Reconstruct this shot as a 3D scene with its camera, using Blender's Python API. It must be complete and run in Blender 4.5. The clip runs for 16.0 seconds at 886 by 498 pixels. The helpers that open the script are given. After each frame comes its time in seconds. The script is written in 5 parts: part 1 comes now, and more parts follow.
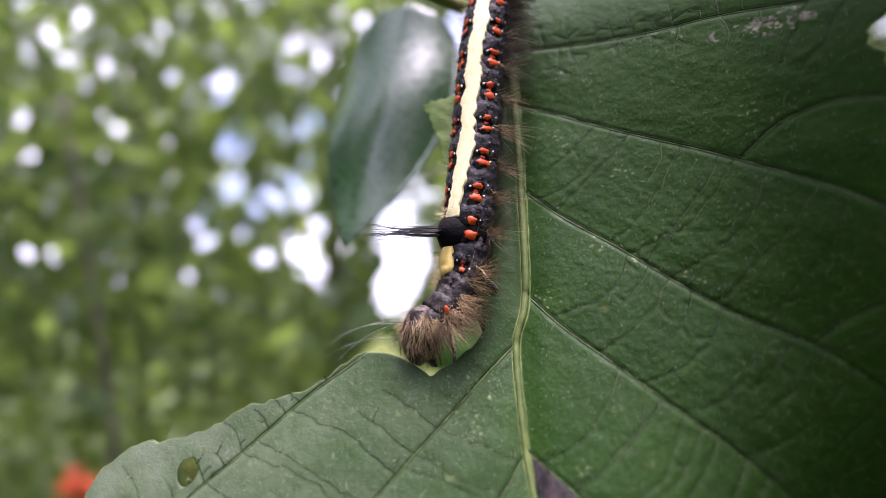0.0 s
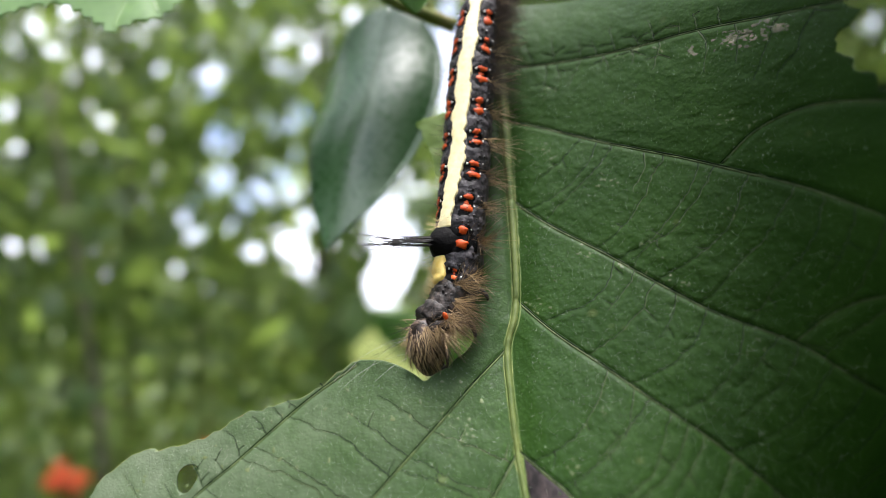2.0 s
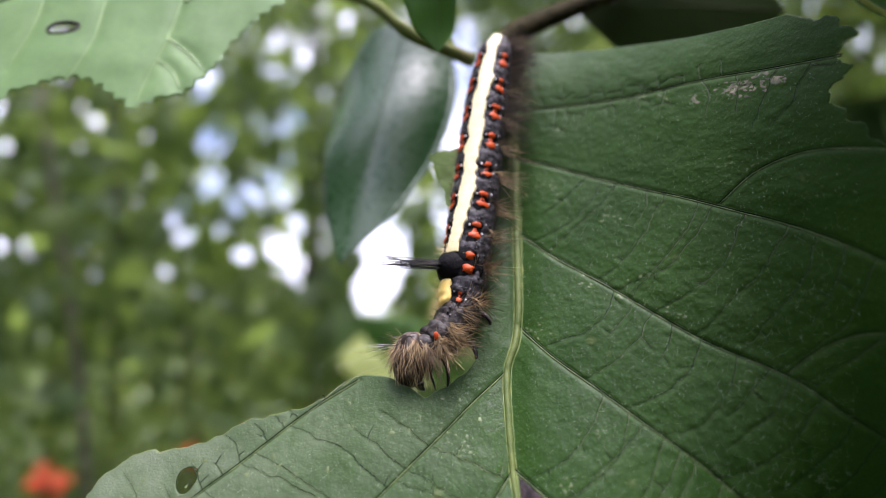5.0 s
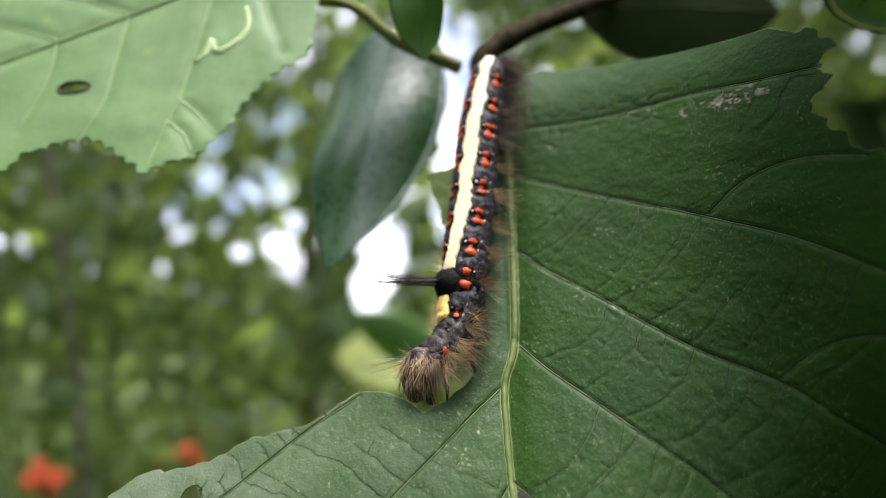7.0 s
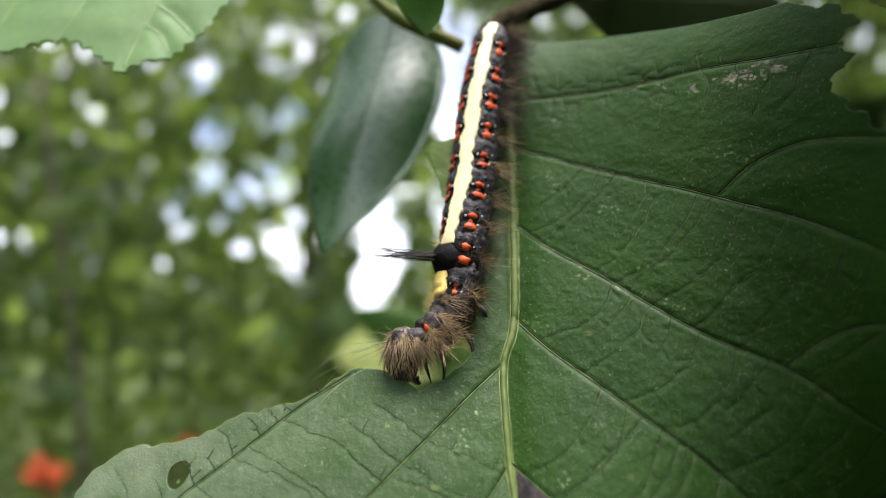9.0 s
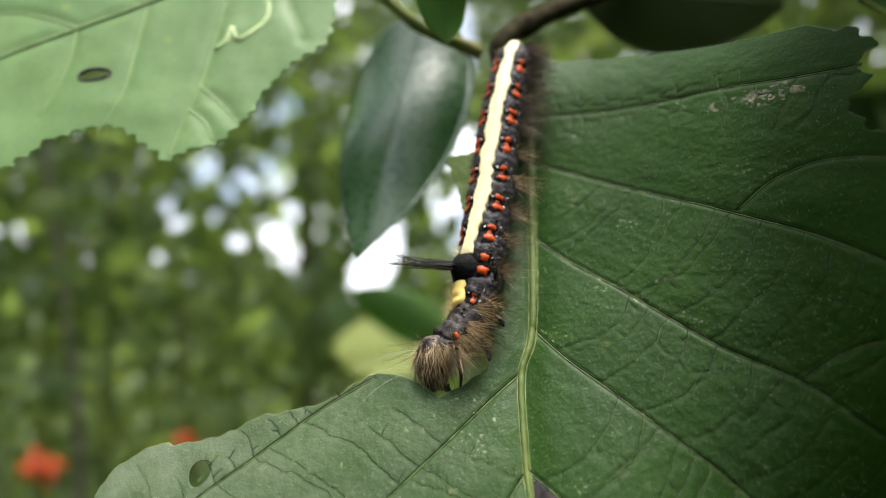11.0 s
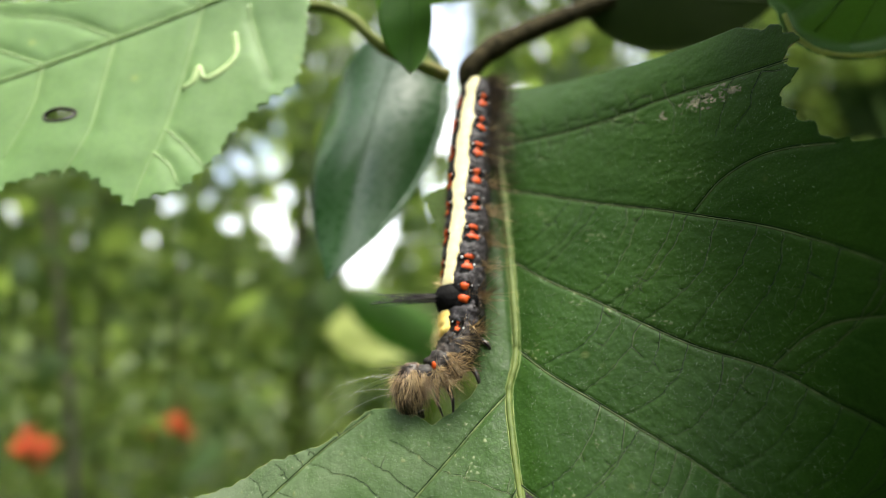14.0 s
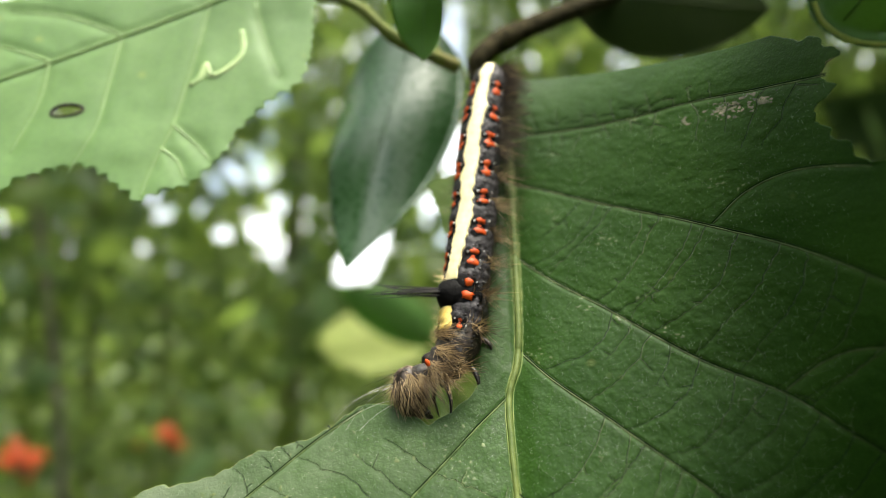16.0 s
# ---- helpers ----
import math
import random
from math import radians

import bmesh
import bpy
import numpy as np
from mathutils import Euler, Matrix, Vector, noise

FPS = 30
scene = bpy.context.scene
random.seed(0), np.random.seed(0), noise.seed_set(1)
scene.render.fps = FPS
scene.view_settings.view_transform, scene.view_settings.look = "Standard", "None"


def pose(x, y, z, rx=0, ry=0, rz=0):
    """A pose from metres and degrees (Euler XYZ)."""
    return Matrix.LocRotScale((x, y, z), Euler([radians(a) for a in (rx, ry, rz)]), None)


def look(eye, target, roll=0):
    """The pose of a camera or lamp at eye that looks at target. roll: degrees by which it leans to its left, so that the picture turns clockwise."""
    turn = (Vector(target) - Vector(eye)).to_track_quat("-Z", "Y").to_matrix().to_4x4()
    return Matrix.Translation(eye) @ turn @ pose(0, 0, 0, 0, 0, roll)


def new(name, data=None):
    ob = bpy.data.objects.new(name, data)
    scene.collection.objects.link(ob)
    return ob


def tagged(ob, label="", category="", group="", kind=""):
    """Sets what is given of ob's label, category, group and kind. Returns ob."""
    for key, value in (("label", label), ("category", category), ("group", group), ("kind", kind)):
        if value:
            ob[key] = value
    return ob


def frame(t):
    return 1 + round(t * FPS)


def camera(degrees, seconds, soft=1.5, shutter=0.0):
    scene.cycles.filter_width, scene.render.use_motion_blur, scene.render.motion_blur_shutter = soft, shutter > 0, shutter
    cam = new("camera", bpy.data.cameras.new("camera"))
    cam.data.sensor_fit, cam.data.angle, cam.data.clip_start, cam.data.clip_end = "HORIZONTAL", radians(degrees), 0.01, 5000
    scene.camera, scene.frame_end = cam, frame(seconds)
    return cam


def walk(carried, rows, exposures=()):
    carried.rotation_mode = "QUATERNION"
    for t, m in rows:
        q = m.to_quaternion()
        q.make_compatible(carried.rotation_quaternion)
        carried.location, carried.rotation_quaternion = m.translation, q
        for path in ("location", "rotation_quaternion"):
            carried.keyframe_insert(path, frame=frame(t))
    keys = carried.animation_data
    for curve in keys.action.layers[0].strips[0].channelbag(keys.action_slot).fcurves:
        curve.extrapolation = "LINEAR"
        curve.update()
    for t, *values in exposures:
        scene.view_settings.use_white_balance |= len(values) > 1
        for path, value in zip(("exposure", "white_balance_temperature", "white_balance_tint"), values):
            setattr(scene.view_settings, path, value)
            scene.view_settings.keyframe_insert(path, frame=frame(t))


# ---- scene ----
# Drawing units: UNIT metres each (a little under a millimetre). Local axes: x right, y ahead, z up,
# with the lens at the origin; FRAME carries them into the world.
UNIT, EYE, TILT = 0.00088, 1.3, 4.0
FRAME = pose(0, 0, EYE, TILT, 0, 0)

cam = camera(62.0, 16.0, soft=0.7)
cam.data.dof.use_dof = True
cam.data.dof.focus_distance = 71 * UNIT
cam.data.dof.aperture_fstop = 17.0
cam.data.dof.aperture_blades = 0
TURNS = [
    (0.0, 90.51, 0.87, 1.16), (0.5, 90.21, 0.51, 0.76), (1.0, 89.7, 0.86, 0.61), (1.5, 90.48, 0.51, 0.69),
    (2.0, 90.07, 0.63, 0.31), (2.5, 90.58, -0.07, 0.66), (3.0, 89.84, 0.41, 0.13), (3.5, 90.0, 0.0, 0.0),
    (4.0, 90.29, -0.02, -0.08), (4.5, 90.05, 0.13, -0.43), (5.0, 90.6, -0.37, -0.45), (7.5, 90.42, -0.68, -0.6),
    (8.0, 90.55, -0.84, -0.46), (8.5, 89.39, -0.55, -0.89), (9.0, 90.24, -0.9, -0.58), (9.5, 89.63, -0.67, -0.94),
    (12.0, 89.81, -1.27, -0.93), (12.5, 89.53, -1.66, -1.04), (13.0, 90.56, -2.4, -0.89), (13.5, 89.24, -1.81, -1.49),
    (14.0, 88.59, -1.68, -1.29), (14.5, 87.7, 0.54, -1.66), (15.0, 89.68, -1.71, -1.13), (15.5, 89.26, -1.77, -1.36),
    (16.0, 89.38, -1.73, -1.88),
]
walk(cam, [(t, FRAME @ pose(0, 0, 0, rx, ry, rz)) for t, rx, ry, rz in TURNS], exposures=[(0.0, 1.62, 6050, 38), (1.0, 1.6, 6150, 25), (2.0, 1.6, 6300, 16), (3.0, 1.71, 6100, 25), (4.0, 1.68, 6050, 30), (5.0, 1.45, 6050, 28), (7.5, 1.42, 6350, 17), (9.0, 1.41, 6450, 14), (12.5, 1.26, 6700, 8), (13.0, 1.33, 6750, 7), (14.0, 1.69, 6850, 7), (14.5, 1.73, 6900, 7), (16.0, 1.64, 7000, 5)])

# ---- light ----
SUN_HIGH, SUN_TURN = 82.0, 83.0
world = bpy.data.worlds.new("sky")
scene.world = world
world.use_nodes = True
wn, wl = world.node_tree.nodes, world.node_tree.links
sky = wn.new("ShaderNodeTexSky")
sky.sky_type, sky.sun_disc = "NISHITA", False
sky.altitude, sky.dust_density = 3500.0, 0.3
sky.sun_elevation, sky.sun_rotation = radians(SUN_HIGH), radians(SUN_TURN)
coord, cloud, ramp, mix = wn.new("ShaderNodeTexCoord"), wn.new("ShaderNodeTexNoise"), wn.new("ShaderNodeValToRGB"), wn.new("ShaderNodeMix")
mix.data_type = "RGBA"
cloud.inputs["Scale"].default_value, cloud.inputs["Detail"].default_value = 3.0, 5.0
ramp.color_ramp.elements[0].position, ramp.color_ramp.elements[1].position = 0.37, 0.52
mix.inputs["B"].default_value = (15, 15.6, 16.5, 1)
drift = wn.new("ShaderNodeMapping")
drift.inputs["Rotation"].default_value = (0, 0, radians(-11.5))
wl.new(coord.outputs["Generated"], drift.inputs["Vector"])
wl.new(drift.outputs["Vector"], cloud.inputs["Vector"])
wl.new(cloud.outputs["Fac"], ramp.inputs["Fac"])
wl.new(ramp.outputs["Color"], mix.inputs["Factor"])
wl.new(sky.outputs["Color"], mix.inputs["A"])
wl.new(mix.outputs["Result"], wn["Background"].inputs["Color"])
wn["Background"].inputs["Strength"].default_value = 0.08
sun = new("sun", bpy.data.lights.new("sun", "SUN"))
sun.data.energy, sun.data.angle, sun.data.color = 5.0, radians(22), (1.0, 0.96, 0.9)
sun.matrix_world = look((4.0, 0.5, 30.0), (0, 0, 0))


# ---- materials ----
def material(name):
    m = bpy.data.materials.new(name)
    m.use_nodes = True
    return m, m.node_tree.nodes, m.node_tree.links, m.node_tree.nodes["Principled BSDF"]


def noise_node(n, l, scale, detail=4.0, space="Object"):
    c, t = n.new("ShaderNodeTexCoord"), n.new("ShaderNodeTexNoise")
    t.inputs["Scale"].default_value, t.inputs["Detail"].default_value = scale, detail
    l.new(c.outputs[space], t.inputs["Vector"])
    return t


def ramp_node(n, l, fac, stops):
    r = n.new("ShaderNodeValToRGB")
    while len(r.color_ramp.elements) < len(stops):
        r.color_ramp.elements.new(0.5)
    for e, (p, c) in zip(r.color_ramp.elements, stops):
        e.position, e.color = p, (*c, 1)
    l.new(fac, r.inputs["Fac"])
    return r


def plain(name, stops, scale=900.0, rough=0.5, bump=0.3, bump_scale=3000.0, depth=0.00005, spec=0.5, metal=0.0, sheen=0.0):
    """A mottled surface: colour by noise, fine relief by a second noise."""
    m, n, l, b = material(name)
    t = noise_node(n, l, scale)
    l.new(ramp_node(n, l, t.outputs["Fac"], stops).outputs["Color"], b.inputs["Base Color"])
    b.inputs["Roughness"].default_value, b.inputs["Metallic"].default_value = rough, metal
    b.inputs["Specular IOR Level"].default_value = spec
    b.inputs["Sheen Weight"].default_value = sheen
    if bump:
        t2, bm_ = noise_node(n, l, bump_scale), n.new("ShaderNodeBump")
        bm_.inputs["Strength"].default_value, bm_.inputs["Distance"].default_value = bump, depth
        l.new(t2.outputs["Fac"], bm_.inputs["Height"])
        l.new(bm_.outputs["Normal"], b.inputs["Normal"])
    return m


def leaf_material(name, dark, light, spots=None, rough=0.42, glow=0.35, vein_scale=1500.0, relief=0.5, clear=(0.25, 0.42, 0.05), spec=0.5, net_weight=0.12, sheen_side=None, grain=1400.0):
    """A leaf: mottled green, net of small veins in relief, and light that comes through."""
    m, n, l, b = material(name)
    broad, fine = noise_node(n, l, 110.0, 5.0), noise_node(n, l, grain, 3.0)
    col = ramp_node(n, l, broad.outputs["Fac"], [(0.3, dark), (0.72, light)])
    speck = n.new("ShaderNodeMix")
    speck.data_type, speck.blend_type = "RGBA", "MULTIPLY"
    speck.inputs["Factor"].default_value = 0.35
    l.new(col.outputs["Color"], speck.inputs["A"])
    l.new(ramp_node(n, l, fine.outputs["Fac"], [(0.35, (0.6, 0.6, 0.6)), (0.7, (1.15, 1.15, 1.1))]).outputs["Color"], speck.inputs["B"])
    colour = speck.outputs["Result"]
    c = n.new("ShaderNodeTexCoord")
    pores = n.new("ShaderNodeTexVoronoi")
    pores.inputs["Scale"].default_value = vein_scale
    bent, wave = n.new("ShaderNodeMix"), noise_node(n, l, vein_scale * 0.4, 2.0)
    bent.data_type = "RGBA"
    bent.blend_type, bent.inputs["Factor"].default_value = "LINEAR_LIGHT", 0.6 / vein_scale
    l.new(c.outputs["Object"], bent.inputs["A"])
    l.new(wave.outputs["Color"], bent.inputs["B"])
    l.new(bent.outputs["Result"], pores.inputs["Vector"])
    pores.feature = "DISTANCE_TO_EDGE"
    net = n.new("ShaderNodeMix")
    net.data_type, net.blend_type, net.inputs["Factor"].default_value = "RGBA", "MULTIPLY", net_weight
    l.new(colour, net.inputs["A"])
    l.new(ramp_node(n, l, pores.outputs["Distance"], [(0.0, (0.4, 0.45, 0.4)), (0.15, (1.0, 1.0, 1.0)), (0.5, (1.12, 1.1, 1.12))]).outputs["Color"], net.inputs["B"])
    colour = net.outputs["Result"]
    if spots:
        sp = n.new("ShaderNodeTexVoronoi")
        sp.inputs["Scale"].default_value = 330.0
        l.new(c.outputs["Object"], sp.inputs["Vector"])
        size = n.new("ShaderNodeMath")
        size.operation = "MULTIPLY"
        l.new(sp.outputs["Distance"], size.inputs[0])
        l.new(ramp_node(n, l, noise_node(n, l, 140.0, 2.0).outputs["Fac"], [(0.45, (6, 6, 6)), (0.62, (1.1, 1.1, 1.1))]).outputs["Color"], size.inputs[1])
        mask = ramp_node(n, l, size.outputs["Value"], [(0.08, (0.55, 0.55, 0.55)), (0.22, (0, 0, 0))])
        spm = n.new("ShaderNodeMix")
        spm.data_type = "RGBA"
        spm.inputs["B"].default_value = (*spots, 1)
        l.new(mask.outputs["Color"], spm.inputs["Factor"])
        l.new(colour, spm.inputs["A"])
        colour = spm.outputs["Result"]
    if sheen_side:
        # sky sheen painted as a pale tint, unevenly stronger towards the outer margin
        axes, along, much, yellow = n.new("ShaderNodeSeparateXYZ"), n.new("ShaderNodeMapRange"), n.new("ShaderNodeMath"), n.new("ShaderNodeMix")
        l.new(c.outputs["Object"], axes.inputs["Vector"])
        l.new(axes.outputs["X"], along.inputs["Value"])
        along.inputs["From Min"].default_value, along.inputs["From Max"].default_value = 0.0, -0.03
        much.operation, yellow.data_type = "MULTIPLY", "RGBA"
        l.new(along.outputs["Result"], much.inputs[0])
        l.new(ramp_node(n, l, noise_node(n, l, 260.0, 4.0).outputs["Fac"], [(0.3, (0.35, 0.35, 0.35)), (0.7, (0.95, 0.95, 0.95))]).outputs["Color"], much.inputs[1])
        yellow.inputs["B"].default_value = (*sheen_side, 1)
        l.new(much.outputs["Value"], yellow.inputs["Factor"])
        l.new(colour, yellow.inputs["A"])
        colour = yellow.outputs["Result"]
    l.new(colour, b.inputs["Base Color"])
    rr = ramp_node(n, l, fine.outputs["Fac"], [(0.3, (rough - 0.08,) * 3), (0.7, (rough + 0.1,) * 3)])
    l.new(rr.outputs["Color"], b.inputs["Roughness"])
    b.inputs["Specular IOR Level"].default_value = spec
    add, bump = n.new("ShaderNodeMath"), n.new("ShaderNodeBump")
    add.operation = "ADD"
    part_of = n.new("ShaderNodeMath")
    part_of.operation = "MULTIPLY"
    part_of.inputs[1].default_value = 1.6 * net_weight
    l.new(pores.outputs["Distance"], part_of.inputs[0])
    l.new(fine.outputs["Fac"], add.inputs[0])
    l.new(part_of.outputs["Value"], add.inputs[1])
    bump.inputs["Strength"].default_value, bump.inputs["Distance"].default_value = relief, 0.00012
    l.new(add.outputs["Value"], bump.inputs["Height"])
    l.new(bump.outputs["Normal"], b.inputs["Normal"])
    thin, both = n.new("ShaderNodeBsdfTranslucent"), n.new("ShaderNodeMixShader")
    thin.inputs["Color"].default_value = (*clear, 1)
    both.inputs["Fac"].default_value = glow
    l.new(b.outputs["BSDF"], both.inputs[1])
    l.new(thin.outputs["BSDF"], both.inputs[2])
    l.new(both.outputs["Shader"], n["Material Output"].inputs["Surface"])
    return m


# The left half carries the sky's sheen as a painted grey-green tint.
MAT_LEAF = leaf_material("eaten_leaf_green", (0.015, 0.047, 0.005), (0.026, 0.07, 0.008), spots=(0.085, 0.11, 0.03), rough=0.5, glow=0.16, relief=0.3, clear=(0.12, 0.28, 0.02), spec=0.13, sheen_side=(0.125, 0.158, 0.1), net_weight=0.6, vein_scale=2900.0, grain=2300.0)
MAT_VEIN = plain("vein_green", [(0.3, (0.05, 0.085, 0.014)), (0.5, (0.08, 0.12, 0.024)), (0.7, (0.15, 0.18, 0.05))], scale=700.0, rough=0.65, bump=0.8, spec=0.25)
MAT_RIB = plain("midrib_olive", [(0.3, (0.045, 0.075, 0.014)), (0.7, (0.1, 0.13, 0.03))], scale=600.0, rough=0.65, bump=0.8, spec=0.25)
MAT_VEIN_DARK = plain("side_vein_green", [(0.35, (0.03, 0.055, 0.012)), (0.68, (0.085, 0.12, 0.035))], rough=0.65, spec=0.25)
MAT_VEIN_FINE = plain("fine_vein_green", [(0.38, (0.02, 0.042, 0.011)), (0.64, (0.075, 0.105, 0.035))], scale=130.0, rough=0.65, spec=0.2)
# Near-black green that paints the shade in the vein grooves.
MAT_FURROW_SHADE = plain("furrow_shade_green", [(0.35, (0.005, 0.013, 0.003)), (0.68, (0.014, 0.03, 0.007))], scale=400.0, rough=0.8, spec=0.1)
MAT_ROT = plain("dead_leaf_tissue", [(0.36, (0.008, 0.007, 0.007)), (0.52, (0.03, 0.023, 0.022)), (0.7, (0.07, 0.054, 0.05))], scale=800.0, spec=0.15, rough=0.7, bump=0.6)
MAT_SPECK = plain("yellow_speck", [(0.3, (0.045, 0.085, 0.018)), (0.7, (0.1, 0.14, 0.03))], scale=2500.0, rough=0.6)
MAT_RIM = plain("chewed_rim", [(0.3, (0.06, 0.11, 0.025)), (0.55, (0.13, 0.18, 0.045)), (0.72, (0.2, 0.14, 0.06))], scale=900.0, rough=0.6, bump=0.6)
MAT_SCAB = plain("dry_leaf_tissue", [(0.35, (0.05, 0.065, 0.03)), (0.55, (0.11, 0.11, 0.06)), (0.7, (0.2, 0.17, 0.11))], scale=1300.0, rough=0.8, bump=0.6)
MAT_PALE = leaf_material("pale_leaf_green", (0.14, 0.265, 0.085), (0.2, 0.345, 0.12), spots=(0.34, 0.42, 0.1), rough=0.5, glow=0.36, relief=0.03, clear=(0.36, 0.54, 0.1), net_weight=0.0)
MAT_SCRAP = leaf_material("leaf_scrap_green", (0.12, 0.19, 0.06), (0.2, 0.27, 0.09), rough=0.6, glow=0.5, relief=0.2, clear=(0.5, 0.66, 0.2), spec=0.2)
MAT_PALE_VEIN = plain("pale_leaf_vein", [(0.3, (0.2, 0.32, 0.1)), (0.7, (0.28, 0.4, 0.15))], rough=0.5, bump=0.2)
MAT_DARK = leaf_material("dark_leaf_green", (0.006, 0.036, 0.005), (0.011, 0.052, 0.008), rough=0.3, glow=0.08, relief=0.03, clear=(0.1, 0.3, 0.02), spec=0.75, net_weight=0.0)
MAT_FRESH = leaf_material("fresh_leaf_green", (0.06, 0.15, 0.035), (0.1, 0.21, 0.06), rough=0.5, glow=0.15, relief=0.1, clear=(0.35, 0.6, 0.1))
# Darkened leaf green: the shade on the rear leaf is in its colour.
MAT_LEAF_SHADE = leaf_material("leaf_green_shade_painted", (0.016, 0.028, 0.006), (0.03, 0.045, 0.01), rough=0.7, glow=0.08, relief=0.1, clear=(0.2, 0.3, 0.04), spec=0.15)
# Lit copy of the leaf green: light from behind is put into the colour.
MAT_LEAF_LIT = leaf_material("leaf_green_sunlight_painted", (0.32, 0.4, 0.12), (0.44, 0.5, 0.18), rough=0.5, glow=0.6, clear=(0.8, 0.82, 0.36))
MAT_MID = leaf_material("mid_leaf_green", (0.06, 0.16, 0.025), (0.1, 0.23, 0.04), rough=0.5, glow=0.35, relief=0.1, clear=(0.2, 0.42, 0.03))
MAT_MINE = plain("leaf_mine_pale", [(0.3, (0.24, 0.36, 0.13)), (0.7, (0.36, 0.46, 0.2))], rough=0.6)
MAT_TWIG = plain("twig_bark", [(0.3, (0.012, 0.011, 0.006)), (0.7, (0.05, 0.042, 0.022))], rough=0.95, spec=0.05, bump=0.6)
MAT_STALK = plain("green_stalk", [(0.3, (0.075, 0.1, 0.02)), (0.6, (0.13, 0.15, 0.035)), (0.75, (0.17, 0.12, 0.06))], scale=250.0, rough=0.8, spec=0.2)
MAT_SKIN = plain("caterpillar_skin", [(0.38, (0.006, 0.0055, 0.006)), (0.55, (0.028, 0.025, 0.029)), (0.72, (0.1, 0.09, 0.094))], scale=2100.0, spec=0.3, rough=0.6, bump=1.0, bump_scale=2600.0, depth=0.0001)
MAT_BLACK = plain("velvet_black", [(0.3, (0.0018, 0.0018, 0.0018)), (0.7, (0.0045, 0.0042, 0.0042))], rough=0.6, spec=0.06, bump=0.8, bump_scale=2200.0, depth=0.00012)
MAT_CREAM = plain("cream_stripe", [(0.3, (0.74, 0.62, 0.3)), (0.7, (0.82, 0.75, 0.46))], scale=1500.0, rough=0.55, bump=0.5, bump_scale=3500.0)
MAT_YELLOW = plain("yellow_patch", [(0.3, (0.78, 0.53, 0.1)), (0.7, (0.87, 0.69, 0.24))], scale=1500.0, rough=0.55)
MAT_ORANGE = plain("orange_spot", [(0.3, (0.32, 0.033, 0.004)), (0.7, (0.56, 0.085, 0.008))], scale=1800.0, rough=0.5, spec=0.2)
MAT_DOT = plain("white_dot", [(0.3, (0.6, 0.58, 0.55)), (0.7, (0.8, 0.8, 0.78))], rough=0.4)
MAT_HEAD = plain("head_capsule_brown", [(0.38, (0.01, 0.007, 0.005)), (0.55, (0.05, 0.032, 0.021)), (0.7, (0.2, 0.14, 0.1))], scale=1300.0, rough=0.5, spec=0.3)
MAT_NECK = plain("front_ring_brown", [(0.38, (0.006, 0.005, 0.004)), (0.55, (0.02, 0.015, 0.012)), (0.7, (0.06, 0.044, 0.034))], scale=1900.0, rough=0.62, spec=0.3, bump=1.0, bump_scale=2600.0, depth=0.0001)
MAT_TAIL = plain("dark_tail_hair", [(0.3, (0.025, 0.017, 0.01)), (0.7, (0.085, 0.058, 0.035))], rough=0.5, bump=0)
MAT_TAN = plain("tan_hair", [(0.3, (0.5, 0.37, 0.2)), (0.7, (0.68, 0.56, 0.38))], rough=0.4, bump=0)
MAT_STRAND = plain("light_tan_hair", [(0.35, (0.16, 0.1, 0.045)), (0.62, (0.62, 0.46, 0.24))], scale=300.0, rough=0.35, bump=0)
MAT_STRAW = plain("straw_hair", [(0.3, (0.6, 0.45, 0.16)), (0.7, (0.75, 0.62, 0.3))], rough=0.4, bump=0)
MAT_BROWN = plain("brown_hair", [(0.3, (0.04, 0.025, 0.015)), (0.7, (0.14, 0.09, 0.052))], rough=0.4, bump=0)
MAT_INK = plain("black_hair", [(0.3, (0.006, 0.006, 0.006)), (0.7, (0.02, 0.018, 0.016))], rough=0.7, spec=0.15, bump=0)
MAT_WHITE = plain("white_hair", [(0.3, (0.6, 0.6, 0.5)), (0.7, (0.8, 0.8, 0.7))], rough=0.4, bump=0)
MAT_DOWN = plain("leaf_down", [(0.3, (0.25, 0.32, 0.2)), (0.7, (0.4, 0.45, 0.3))], rough=0.5, bump=0)
MAT_LEG = plain("glossy_black_leg", [(0.3, (0.005, 0.004, 0.004)), (0.7, (0.02, 0.016, 0.013))], rough=0.32, bump=0.1)
MAT_BERRY = plain("orange_red_berry", [(0.3, (0.55, 0.06, 0.015)), (0.7, (0.75, 0.13, 0.03))], scale=60.0, rough=0.35, bump=0)
MAT_BARK = plain("tree_bark", [(0.3, (0.05, 0.045, 0.035)), (0.7, (0.15, 0.13, 0.1))], scale=25.0, rough=0.85, bump=0.8, bump_scale=60.0, depth=0.01)


def far_leaf_material(name, stops, glow, clear, rough=0.4):
    m, n, l, b = material(name)
    g = n.new("ShaderNodeNewGeometry")
    l.new(ramp_node(n, l, g.outputs["Random Per Island"], stops).outputs["Color"], b.inputs["Base Color"])
    b.inputs["Roughness"].default_value = rough
    thin, both = n.new("ShaderNodeBsdfTranslucent"), n.new("ShaderNodeMixShader")
    thin.inputs["Color"].default_value = (*clear, 1)
    both.inputs["Fac"].default_value = glow
    l.new(b.outputs["BSDF"], both.inputs[1])
    l.new(thin.outputs["BSDF"], both.inputs[2])
    l.new(both.outputs["Shader"], n["Material Output"].inputs["Surface"])
    return m


